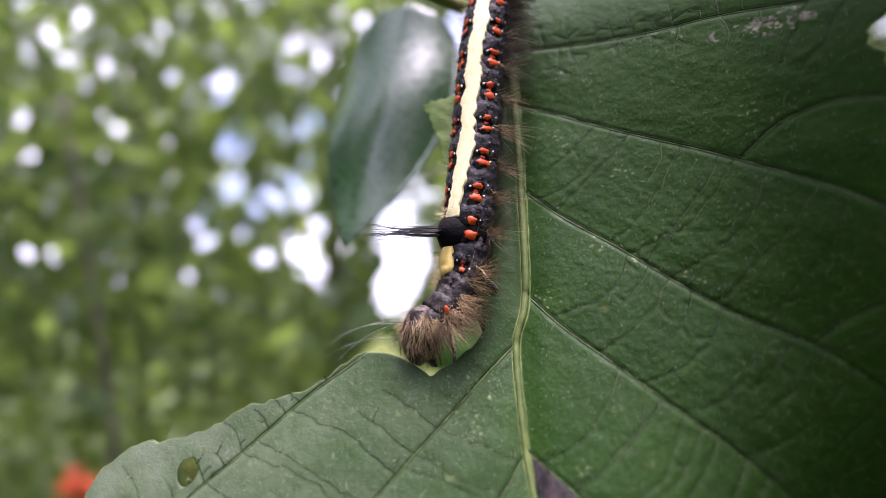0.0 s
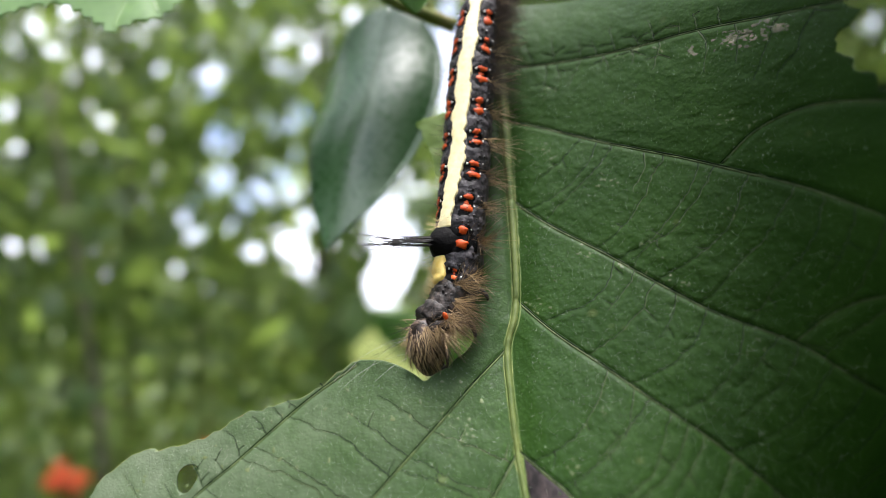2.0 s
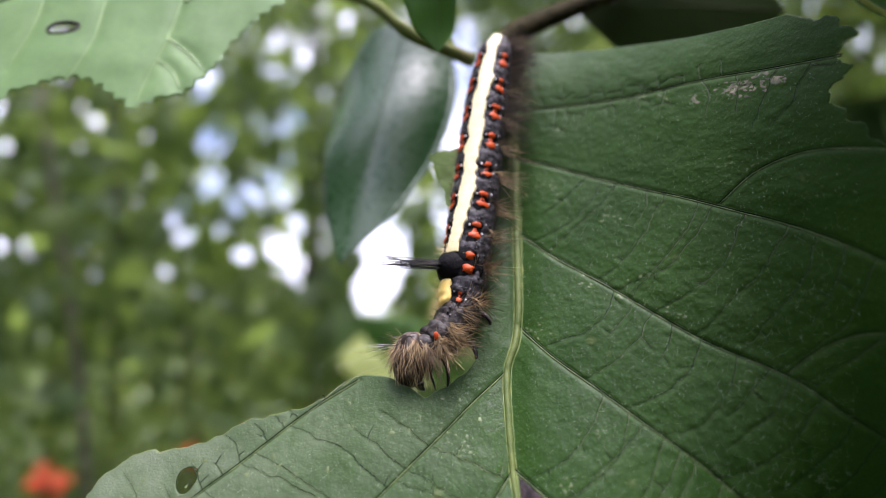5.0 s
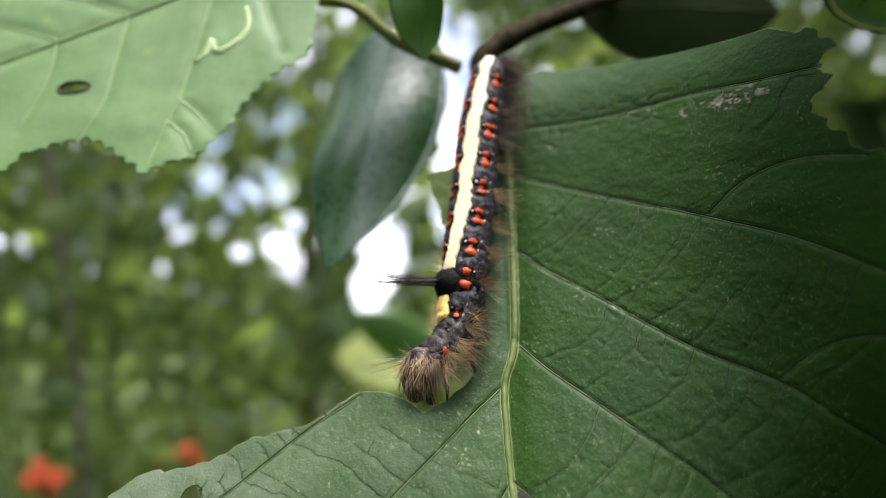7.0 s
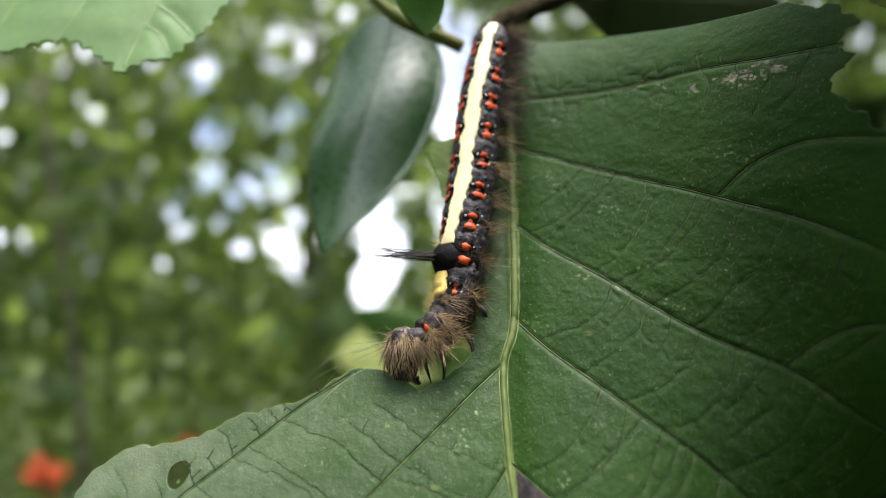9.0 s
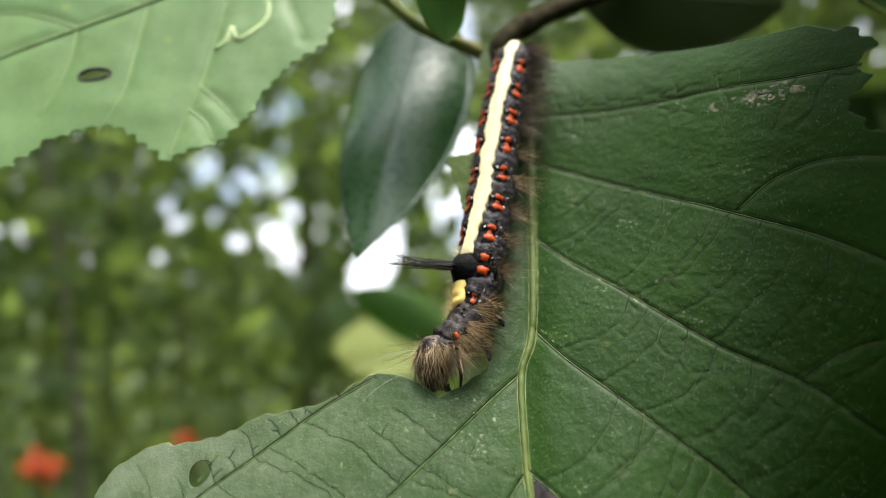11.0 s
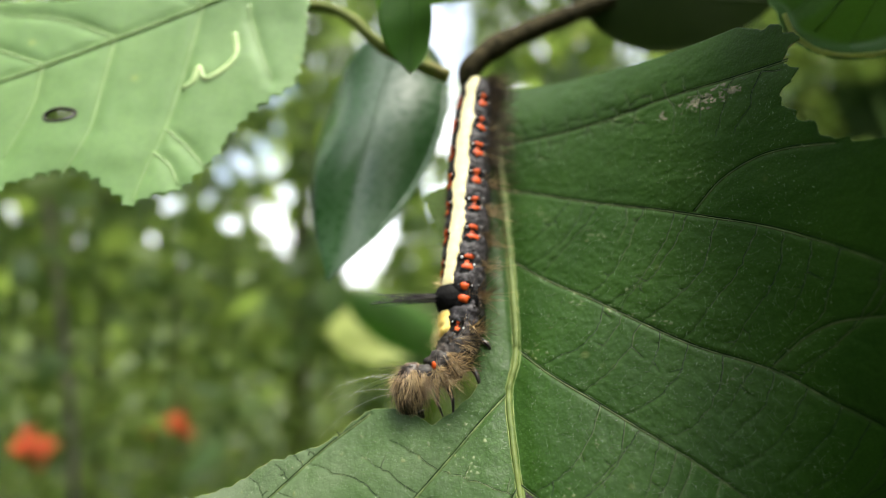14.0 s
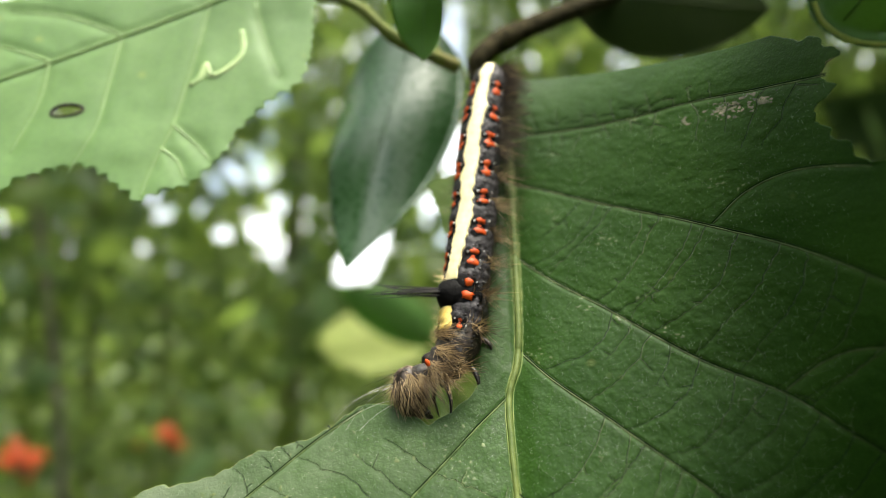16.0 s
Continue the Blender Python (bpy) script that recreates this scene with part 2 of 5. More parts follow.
MAT_FOLIAGE = far_leaf_material("woodland_foliage", [(0.0, (0.014, 0.036, 0.011)), (0.5, (0.032, 0.072, 0.019)), (1.0, (0.08, 0.125, 0.028))], 0.45, (0.27, 0.39, 0.075), rough=0.62)
MAT_UNDER = far_leaf_material("undergrowth_foliage", [(0.0, (0.07, 0.125, 0.04)), (0.55, (0.15, 0.22, 0.06)), (1.0, (0.24, 0.3, 0.09))], 0.5, (0.44, 0.56, 0.13), rough=0.8)
# Dark, barely translucent leaves for the added crowns that block light.
MAT_BLOCKER = far_leaf_material("light_blocker_foliage", [(0.0, (0.012, 0.03, 0.01)), (1.0, (0.03, 0.06, 0.02))], 0.08, (0.05, 0.1, 0.02), rough=0.6)
MAT_GROUND = plain("forest_floor", [(0.3, (0.03, 0.045, 0.015)), (0.55, (0.06, 0.09, 0.03)), (0.75, (0.11, 0.1, 0.05))], scale=3.0, rough=0.9, bump=0.8, bump_scale=30.0, depth=0.03)


# ---- building helpers ----
def mesh_of(name, verts, faces, mat, smooth=True):
    me = bpy.data.meshes.new(name)
    me.from_pydata([tuple(map(float, v)) for v in verts], [], [tuple(int(i) for i in f) for f in faces])
    me.materials.append(mat)
    me.polygons.foreach_set("use_smooth", [smooth] * len(me.polygons))
    me.update()
    return me


def part(name, verts, faces, mat, parent, label="", kind="", smooth=True):
    """One mesh under a thing; vertices in drawing units about the thing's origin."""
    ob = new(name, mesh_of(name, np.asarray(verts, float) * UNIT, faces, mat, smooth))
    ob.parent = parent
    return tagged(ob, label=label, kind=kind)


def thing(name, label, category, at, group=""):
    """An Empty at a place given in drawing units of the local frame."""
    ob = new(name)
    ob.empty_display_size = 0.005
    ob.matrix_world = FRAME @ Matrix.Translation(Vector(at) * UNIT)
    return tagged(ob, label=label, category=category, group=group)


class Pile:
    """Gathers many small pieces into one mesh."""

    def __init__(self):
        self.v, self.f, self.n = [], [], 0

    def add(self, verts, faces):
        verts = np.asarray(verts, float)
        self.v.append(verts)
        self.f += [tuple(i + self.n for i in f) for f in faces]
        self.n += len(verts)

    def verts(self):
        return np.concatenate(self.v) if self.v else np.zeros((0, 3))


def spline(points, step):
    """A smooth curve through points, resampled at about even steps."""
    p = np.asarray(points, float)
    q = np.vstack([2 * p[0] - p[1], p, 2 * p[-1] - p[-2]])
    out = []
    for i in range(len(p) - 1):
        a, b, c, d = q[i:i + 4]
        n = max(2, int(np.ceil(np.linalg.norm(c - b) / step)))
        t = np.linspace(0, 1, n, endpoint=False)[:, None]
        out.append(0.5 * (2 * b + (c - a) * t + (2 * a - 5 * b + 4 * c - d) * t ** 2 + (3 * b - a - 3 * c + d) * t ** 3))
    return np.vstack(out + [p[-1:]])


def tube(points, radii, sides=6, cap=True):
    """A tapered tube along 3D points."""
    p = np.asarray(points, float)
    r = np.broadcast_to(np.asarray(radii, float), (len(p),))
    tan = np.gradient(p, axis=0)
    tan /= np.linalg.norm(tan, axis=1)[:, None] + 1e-12
    ref = np.array([0.0, -1.0, 0.0]) if abs(tan[:, 1]).max() < 0.9 else np.array([0.31, 0.2, 0.93])
    a = np.cross(tan, ref)
    a /= np.linalg.norm(a, axis=1)[:, None] + 1e-12
    b = np.cross(tan, a)
    ang = np.arange(sides) * 2 * np.pi / sides
    ring = np.cos(ang)[None, :, None] * a[:, None] + np.sin(ang)[None, :, None] * b[:, None]
    verts = (p[:, None] + ring * r[:, None, None]).reshape(-1, 3)
    faces = [(i * sides + j, i * sides + (j + 1) % sides, (i + 1) * sides + (j + 1) % sides, (i + 1) * sides + j) for i in range(len(p) - 1) for j in range(sides)]
    if cap:
        faces += [tuple(range(sides))[::-1], tuple((len(p) - 1) * sides + j for j in range(sides))]
    return verts, faces


def grid_faces(rows, cols, loop=False):
    wide = cols if loop else cols - 1
    return [(i * cols + j, i * cols + (j + 1) % cols, (i + 1) * cols + (j + 1) % cols, (i + 1) * cols + j) for i in range(rows - 1) for j in range(wide)]


def smooth_noise(x, y, seed, size):
    """Smooth value noise on a random lattice, two octaves."""
    x, y = np.broadcast_arrays(np.asarray(x, float), np.asarray(y, float))
    table = np.random.RandomState(seed).uniform(-1, 1, (64, 64))
    out = np.zeros(x.shape)
    for k, amp in ((1.0, 0.75), (2.1, 0.35)):
        u, v = x * k / size * 1.6 + 7.3 * k, y * k / size * 1.6 + 3.1 * k
        i, j = np.floor(u).astype(int), np.floor(v).astype(int)
        a, b = u - i, v - j
        a, b = a * a * (3 - 2 * a), b * b * (3 - 2 * b)
        i0, i1, j0, j1 = i % 64, (i + 1) % 64, j % 64, (j + 1) % 64
        out = out + amp * (table[i0, j0] * (1 - a) * (1 - b) + table[i1, j0] * a * (1 - b) + table[i0, j1] * (1 - a) * b + table[i1, j1] * a * b)
    return out


def toothed(points, size, depth, seed, step=0.25):
    """An outline with irregular saw teeth to its left side."""
    rng = np.random.RandomState(seed)
    p = spline(points, step)
    along = np.r_[0, np.cumsum(np.linalg.norm(np.diff(p, axis=0), axis=1))]
    tan = np.gradient(p, axis=0)
    nor = np.c_[-tan[:, 1], tan[:, 0]] / (np.linalg.norm(tan, axis=1)[:, None] + 1e-9)
    wave = along / size + 0.35 * np.interp(along, np.linspace(0, along[-1], 12), rng.uniform(-1, 1, 12))
    saw = (wave % 1.0)
    saw = np.where(saw < 0.75, saw / 0.75, (1 - saw) / 0.25)
    return p + nor * (saw * depth)[:, None]


def inside(poly, x, y):
    poly = np.asarray(poly)
    res = np.zeros(x.shape, bool)
    for (x0, y0), (x1, y1) in zip(poly, np.roll(poly, -1, axis=0)):
        if y0 != y1:
            res ^= ((y0 > y) != (y1 > y)) & (x < (x1 - x0) * (y - y0) / (y1 - y0) + x0)
    return res


def nearest_on(poly, q, closed=True):
    """For each point of q the nearest point of the line, and its distance."""
    a = np.asarray(poly, float)
    b = np.roll(a, -1, axis=0) if closed else a[1:]
    a = a if closed else a[:-1]
    best, at = np.full(len(q), 1e9), np.zeros((len(q), 2))
    for p0, p1 in zip(a, b):
        d = p1 - p0
        t = np.clip(((q - p0) @ d) / (d @ d + 1e-12), 0, 1)
        w = p0 + t[:, None] * d
        e = np.linalg.norm(q - w, axis=1)
        m = e < best
        best[m], at[m] = e[m], w[m]
    return at, best


def blade(outline, holes, depth, cell, thick):
    """A leaf blade with thickness: a fine sheet cut to an outline and holes; depth(x, z) is its distance ahead."""
    o = np.asarray(outline, float)
    low = max(o[:, 1].min() - cell, -25.0)
    xs = np.arange(o[:, 0].min() - cell, o[:, 0].max() + 2 * cell, cell)
    zs = np.r_[np.arange(low, o[:, 1].min() - 4 * cell, -4 * cell)[:0:-1], np.arange(low, o[:, 1].max() + 2 * cell, cell)]
    gx, gz = np.meshgrid(xs, zs)
    ok = inside(o, gx, gz)
    for h in holes:
        ok &= ~inside(h, gx, gz)
    keep = ok[:-1, :-1] & ok[1:, :-1] & ok[:-1, 1:] & ok[1:, 1:]
    some = ok[:-1, :-1] | ok[1:, :-1] | ok[:-1, 1:] | ok[1:, 1:]
    flat = np.c_[gx.ravel(), gz.ravel()]
    lone = np.zeros(ok.shape, bool)
    for i, j in ((0, 0), (0, 1), (1, 0), (1, 1)):
        lone[i:lone.shape[0] - 1 + i, j:lone.shape[1] - 1 + j] |= some & ~keep
    move = np.flatnonzero((lone & ~ok).ravel())
    at, best = nearest_on(o, flat[move])
    for h in holes:
        at2, best2 = nearest_on(h, flat[move])
        m = best2 < best
        at[m], best[m] = at2[m], best2[m]
    flat[move] = at
    n0 = gx.shape[1]
    cells = np.argwhere(some)
    quads = np.array([(i * n0 + j, i * n0 + j + 1, (i + 1) * n0 + j + 1, (i + 1) * n0 + j) for i, j in cells])
    used, inv = np.unique(quads, return_inverse=True)
    quads = inv.reshape(quads.shape)
    p = flat[used]
    front = np.c_[p[:, 0], depth(p[:, 0], p[:, 1]), p[:, 1]]
    back = front + (0, thick, 0)
    k = len(front)
    edges = {}
    for q in quads:
        for a, b in zip(q, np.roll(q, -1)):
            edges[(a, b)] = edges.get((a, b), 0) + 1
    rim = [(b, a, a + k, b + k) for a, b in edges if (b, a) not in edges]
    faces = [tuple(q) for q in quads] + [tuple(q[::-1] + k) for q in quads] + rim
    return np.vstack([front, back]), faces


# ---- the eaten leaf ----
def bend(x, z):
    """The leaf's distance ahead: midrib falling back upwards, far half rolled towards the lens."""
    xc, zc = np.clip(x, -37, 37), np.clip(z, -23, 34)
    u, v = (xc - 5.4) / 30, zc / 30
    a, b = np.maximum(u, 0), np.maximum(-u, 0)
    y = 74.61 + 19.19 * v - 4.29 * v ** 2 - 0.71 * v ** 3
    y = y + a * (-14.36 - 0.39 * v + 5.7 * v ** 2 + 3.25 * v ** 3) + a ** 2 * (0.64 - 24.98 * v + 6.81 * v ** 2) - 5.82 * a ** 3
    y = y + b * (3.92 - 0.29 * v) + 0.63 * b ** 2 + 0.03 * np.maximum(z - 22.6, 0) ** 2 * np.clip((34 - x) / 8, 0, 1)
    return y + 0.55 * (z - zc) - 0.5 * np.maximum(x - xc, 0) + 0.1 * np.maximum(xc - x, 0)


MIDRIB = [(6.0, 31.6), (6.2, 22.5), (6.4, 16.0), (6.5, 6.5), (6.2, -4.0), (5.0, -8.4), (5.0, -12.6), (5.2, -16.8), (5.6, -21), (6.2, -34), (7.5, -50)]
SIDE_VEINS = {
    "r1": [(6.5, 22.7), (10.1, 22.5), (14.2, 22.3), (19.9, 22.1), (25.1, 22.0), (30.3, 20.9), (33.2, 20.2)],
    "r2": [(6.4, 16.0), (10.2, 14.6), (16.0, 11.9), (22.1, 9.2), (25.8, 7.3), (29.7, 5.2), (33.6, 2.4), (39, -2)],
    "r2_fork": [(25.0, 8.1), (27.5, 10.7), (30.1, 11.9), (32.2, 11.8), (34.5, 11.0)],
    "r3": [(6.5, 6.5), (10.0, 3.5), (14.8, 0.3), (18.7, -2.5), (22.7, -5.1), (28.5, -7.8), (32.4, -10.6), (37, -13.6), (41, -17)],
    "r3_fork": [(28.3, -7.6), (31.4, -4.9), (34.0, -3.9), (38, -4)],
    "r4": [(6.2, -4.0), (9.2, -6.8), (13.2, -9.7), (16.6, -12.2), (20.2, -14.8), (23.5, -17.5), (26.2, -20.0), (33, -27)],
    "r5": [(5.2, -16.6), (7.7, -18.3), (9.7, -19.9), (16, -26), (22, -34)],
    "l1": [(5.0, -8.4), (1.9, -11.1), (-1.2, -14.1), (-4.6, -17.3), (-8.2, -20.7), (-16, -28), (-22, -35)],
    "l2": [(-9.6, -9.6), (-13.9, -12.4), (-17.7, -15.4), (-20.4, -17.6), (-24.3, -20.7), (-29, -26)],
    "l3": [(5.2, -16.8), (3.1, -19.5), (-1, -25), (-8, -34)],
}
VEIN_LINES = {k: spline(v, 0.5) for k, v in SIDE_VEINS.items()}
MID_LINE = spline(MIDRIB, 0.4)


LADDER_ENDS = {**VEIN_LINES, "base": spline([(6.0, 31.3), (19.0, 29.5), (31.1, 26.4)], 0.5), "lower": spline([(6.0, -24), (9.0, -30), (14, -36)], 0.5),
               "margin": spline([(-10.5, -10.0), (-20.5, -14.3), (-32.8, -19.0)], 0.5)}


def ladder_lines():
    """The ladder of small veins between neighbouring side veins."""
    rng = np.random.RandomState(8)
    lines = []
    for a_, b_, lean in (("r1", "base", 0.0), ("r1", "r2", -0.05), ("r2", "r3", -0.1), ("r3", "r4", -0.2), ("r4", "r5", -0.2), ("l1", "l2", 0.55), ("l3", "l1", 0.5), ("r5", "lower", -0.2), ("l2", "margin", 0.5)):
        A, B = LADDER_ENDS[a_], LADDER_ENDS[b_]
        i = 2
        while i < len(A) - 2:
            p0 = A[i]
            tan = A[i + 1] - A[i - 1]
            aim = p0 + lean * tan / np.linalg.norm(tan) * np.linalg.norm(B - p0, axis=1).min()
            e = np.linalg.norm(B - aim, axis=1)
            j = int(np.argmin(e))
            if e[j] < 16 and 0 < j < len(B) - 1:
                p1 = B[j]
                n = max(6, int(np.linalg.norm(p1 - p0) / 0.3))
                t = np.linspace(0, 1, n)
                side = np.array([-(p1 - p0)[1], (p1 - p0)[0]])
                side = side / (np.linalg.norm(side) + 1e-9)
                w = np.cumsum(rng.normal(0, 0.065, n))
                w = w - t * w[-1] + rng.uniform(0.02, 0.17) * np.linalg.norm(p1 - p0) * np.sin(np.pi * t) * (1 if a_[0] == "r" else -0.5)
                stop = int(n * rng.uniform(0.2, 0.5)) if a_ == "r1" else n if rng.rand() < 0.75 else int(n * rng.uniform(0.4, 0.8))
                line = (p0 + t[:, None] * (p1 - p0) + w[:, None] * side)[:max(4, stop)]
                lines.append(line)
                for _ in range(rng.randint(0, 3)):
                    k = rng.randint(1, len(line) - 1)
                    d = line[k] - line[k - 1]
                    d = np.array([-d[1], d[0]]) * rng.choice((-1, 1)) + 0.5 * d
                    d = d / (np.linalg.norm(d) + 1e-9)
                    m = rng.randint(4, 8)
                    wig = np.cumsum(rng.normal(0, 0.08, (m, 2)), axis=0)
                    lines.append(line[k] + d * np.linspace(0, rng.uniform(0.6, 1.5), m)[:, None] + wig * np.linspace(0, 1, m)[:, None])
            i += rng.randint(3, 7)
    return lines


LADDER = ladder_lines()
CELL = 0.1


def ladder_map():
    """A height map of the small veins' furrows."""
    img = np.zeros((1000, 900))
    for line in LADDER:
        p = spline(line, 0.05)
        i, j = ((p[:, 1] + 56) / CELL).astype(int), ((p[:, 0] + 40) / CELL).astype(int)
        ok = (i >= 0) & (i < 1000) & (j >= 0) & (j < 900)
        img[i[ok], j[ok]] = 1
    k = np.exp(-0.5 * (np.arange(-6, 7) / 1.5) ** 2)
    k = k / k.sum() * 1.9
    for axis in (0, 1):
        img = np.apply_along_axis(lambda r: np.convolve(r, k, "same"), axis, img)
    return np.clip(img, 0, 1.2)


FURROWS = ladder_map()


def leaf_depth(x, z):
    """The bend with its relief: sunk veins and raised fields between them."""
    q = np.c_[np.ravel(x), np.ravel(z)].astype(float)
    d = np.full(len(q), 1e9)
    for line in VEIN_LINES.values():
        d = np.minimum(d, nearest_on(line[::2], q, closed=False)[1])
    dm = nearest_on(MID_LINE[::2], q, closed=False)[1]
    puff = 0.17 * (1 - np.exp(-(d / 0.26) ** 2)) + 0.22 * (1 - np.exp(-(d / 2.2) ** 2)) + 0.45 * (1 - np.exp(-(dm / 1.6) ** 2))
    puff = puff + 0.06 * smooth_noise(q[:, 0], q[:, 1], 3, 3.2) + 0.035 * smooth_noise(q[:, 0], q[:, 1], 4, 1.3) + 0.02 * smooth_noise(q[:, 0], q[:, 1], 6, 0.55)
    fi, fj = np.clip((q[:, 1] + 56) / CELL, 0, 998.9), np.clip((q[:, 0] + 40) / CELL, 0, 898.9)
    i0, j0 = fi.astype(int), fj.astype(int)
    a, b = fi - i0, fj - j0
    f = FURROWS[i0, j0] * (1 - a) * (1 - b) + FURROWS[i0 + 1, j0] * a * (1 - b) + FURROWS[i0, j0 + 1] * (1 - a) * b + FURROWS[i0 + 1, j0 + 1] * a * b
    return (bend(q[:, 0], q[:, 1]) - puff + np.where(q[:, 0] < 5, 0.035, 0.06) * f + 0.6).reshape(np.shape(x))


def on_leaf(line, lift=0.0):
    line = np.asarray(line, float)
    return np.c_[line[:, 0], leaf_depth(line[:, 0], line[:, 1]) - lift, line[:, 1]]


def above(line, by):
    """Steps sideways from a line in the leaf's plane, to its upper side."""
    tan = np.gradient(line, axis=0)
    nor = np.c_[-tan[:, 1], tan[:, 0]] / (np.linalg.norm(tan, axis=1)[:, None] + 1e-9)
    return by * nor * np.where(nor[:, 1:] < 0, -1.0, 1.0)


LEAF_AT = np.array([6.0, 88.5, 31.4])


def flecks(pile, x, z, size, rng):
    """A small irregular fleck that lies on the leaf."""
    a = np.arange(7) * 2 * np.pi / 7
    r = size * rng.uniform(0.5, 1.4, 7)
    turn = rng.uniform(0, 3.1)
    dx, dz = r * np.cos(a) * 1.3, r * np.sin(a) * 0.8
    q = np.c_[x + dx * np.cos(turn) - dz * np.sin(turn), z + dx * np.sin(turn) + dz * np.cos(turn)]
    rim = on_leaf(q, 0.004)
    mid = on_leaf([(x, z)], 0.03)
    pile.add(np.vstack([rim, mid]), [(i, (i + 1) % 7, 7) for i in range(7)])


def eaten_leaf():
    root = thing("eaten_leaf", "broad dark green leaf with sunken veins and a chewed edge", "leaf", LEAF_AT)
    base = spline([(6.0, 31.3), (10.2, 31.0), (19.0, 29.5), (24.0, 28.2), (27.7, 27.2), (31.1, 26.4)], 0.3)
    base = base * (1 + 0.00034 * np.maximum(base[:, 1:] - 22.6, 0) ** 2 * np.clip((34 - base[:, :1]) / 8, 0, 1))
    shoulder = np.array([(31.8, 25.4), (32.3, 24.5), (33.0, 24.6), (33.5, 24.0), (33.4, 22.9), (34.2, 21.7), (33.4, 21.2), (33.0, 20.2), (33.4, 19.0), (33.0, 17.9), (32.3, 17.4), (32.1, 15.7), (32.7, 15.2), (32.9, 14.0), (33.7, 13.4), (33.8, 12.2), (34.6, 11.2)])
    shoulder = np.vstack([np.linspace(a, b, 6)[:-1] for a, b in zip(shoulder[:-1], shoulder[1:])] + [shoulder[-1:]])
    shoulder = shoulder + 0.28 * np.c_[smooth_noise(shoulder[:, 1] * 1.0, shoulder[:, 0], 27, 0.9), smooth_noise(shoulder[:, 0], shoulder[:, 1], 28, 0.9)]
    far = toothed([(34.9, 11.0), (38, 8), (41, 2), (43, -6), (43, -15), (40, -26), (32, -38), (20, -47), (8, -53), (-6, -48), (-18, -42), (-29, -34), (-34.2, -26)], 2.2, 0.5, 5)
    edge = toothed([(-34.4, -21.9), (-33.8, -19.9), (-32.8, -18.6), (-30.1, -16.8), (-27.3, -16.5), (-23.4, -15.6), (-20.5, -13.9), (-17.4, -13.1), (-14.2, -12.2), (-12.0, -10.7), (-9.7, -9.2)], 2.1, 0.17, 19, 0.12)
    edge = edge + np.c_[np.zeros(len(edge)), 0.2 * smooth_noise(edge[:, 0], edge[:, 0] * 0, 17, 1.4)]
    bite = spline([(-9.4, -9.1), (-6.9, -9.2), (-4.9, -9.9), (-3.6, -10.6), (-2.9, -11.0), (-2.0, -10.4), (-0.7, -9.8), (0.2, -9.0), (0.9, -8.6), (1.6, -7.8), (2.0, -6.9), (1.5, -5.4)], 0.25)
    strip = spline([(1.2, -4.0), (1.2, 0), (1.6, 6), (2.4, 14), (3.2, 22), (4.6, 29)], 0.4)
    outline = np.vstack([base, shoulder, far, edge, bite, strip])
    a = np.linspace(0, 2 * np.pi, 26, endpoint=False)
    hole = np.c_[-24.8 + 1.0 * np.cos(a) + 0.15 * np.sin(a), -18.65 + 1.1 * np.sin(a) + 0.12 * np.cos(2 * a)]
    v, f = blade(outline, [hole], leaf_depth, 0.14, 0.3)
    part("blade", v - LEAF_AT, f, MAT_LEAF, root)
    r = np.interp(np.arange(len(MID_LINE)), [0, len(MID_LINE) * 0.3, len(MID_LINE) * 0.62, len(MID_LINE)], [0.62, 0.44, 0.28, 0.13])
    v, f = tube(on_leaf(MID_LINE, -0.12) + np.c_[0.05 * smooth_noise(MID_LINE[:, 1], MID_LINE[:, 1] * 0, 91, 3.0), np.zeros((len(MID_LINE), 2))], r, 10)
    rib = part("midrib", v - LEAF_AT, f, MAT_RIB, root, "olive green midrib between pale ridges")
    for sgn in (-1, 1):
        side = MID_LINE + np.c_[sgn * (r * 0.95 + 0.06 + 0.05 * smooth_noise(MID_LINE[:, 1], MID_LINE[:, 1] * 0, 92 + sgn, 2.0)), np.zeros(len(r))]
        v, f = tube(on_leaf(side, -0.06), r * (0.26 + 0.14 * smooth_noise(side[:, 1], side[:, 1] * 0, 95 + sgn, 1.0)), 7)
        part("ridge", v - LEAF_AT, f, MAT_VEIN, rib, "pale yellow-green ridge")
    for name, line in VEIN_LINES.items():
        n = len(line)
        v, f = tube(on_leaf(line, -0.07), np.linspace(0.15 if "fork" not in name else 0.11, 0.09, n) * (1 + 0.2 * smooth_noise(line[:, 0], line[:, 1], 81, 1.2)), 6)
        vein = part("side_vein", v - LEAF_AT, f, MAT_VEIN_DARK, root, "thin sunken side vein")
        # A thin dark tube paints the groove's shade on the vein's upper side.
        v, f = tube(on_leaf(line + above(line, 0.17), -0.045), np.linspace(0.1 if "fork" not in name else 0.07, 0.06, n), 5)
        part("furrow_shade", v - LEAF_AT, f, MAT_FURROW_SHADE, vein, "dark line of painted shade along the vein")
    pile = Pile()
    for line in LADDER:
        pile.add(*tube(on_leaf(spline(line, 0.25), -0.035), np.linspace(0.06, 0.04, len(spline(line, 0.25))), 5, cap=False))
    part("vein_network", pile.verts() - LEAF_AT, pile.f, MAT_VEIN_FINE, root, kind="stuff")
    # The same painted shade, finer, above each small vein.
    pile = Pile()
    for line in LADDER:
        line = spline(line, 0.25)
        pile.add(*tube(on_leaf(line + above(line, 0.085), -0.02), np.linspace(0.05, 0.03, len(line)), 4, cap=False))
    part("vein_shade_network", pile.verts() - LEAF_AT, pile.f, MAT_FURROW_SHADE, root, "fine dark lines of painted shade beside the small veins", kind="stuff")
    # short pale hairs on the blade
    rng = np.random.RandomState(14)
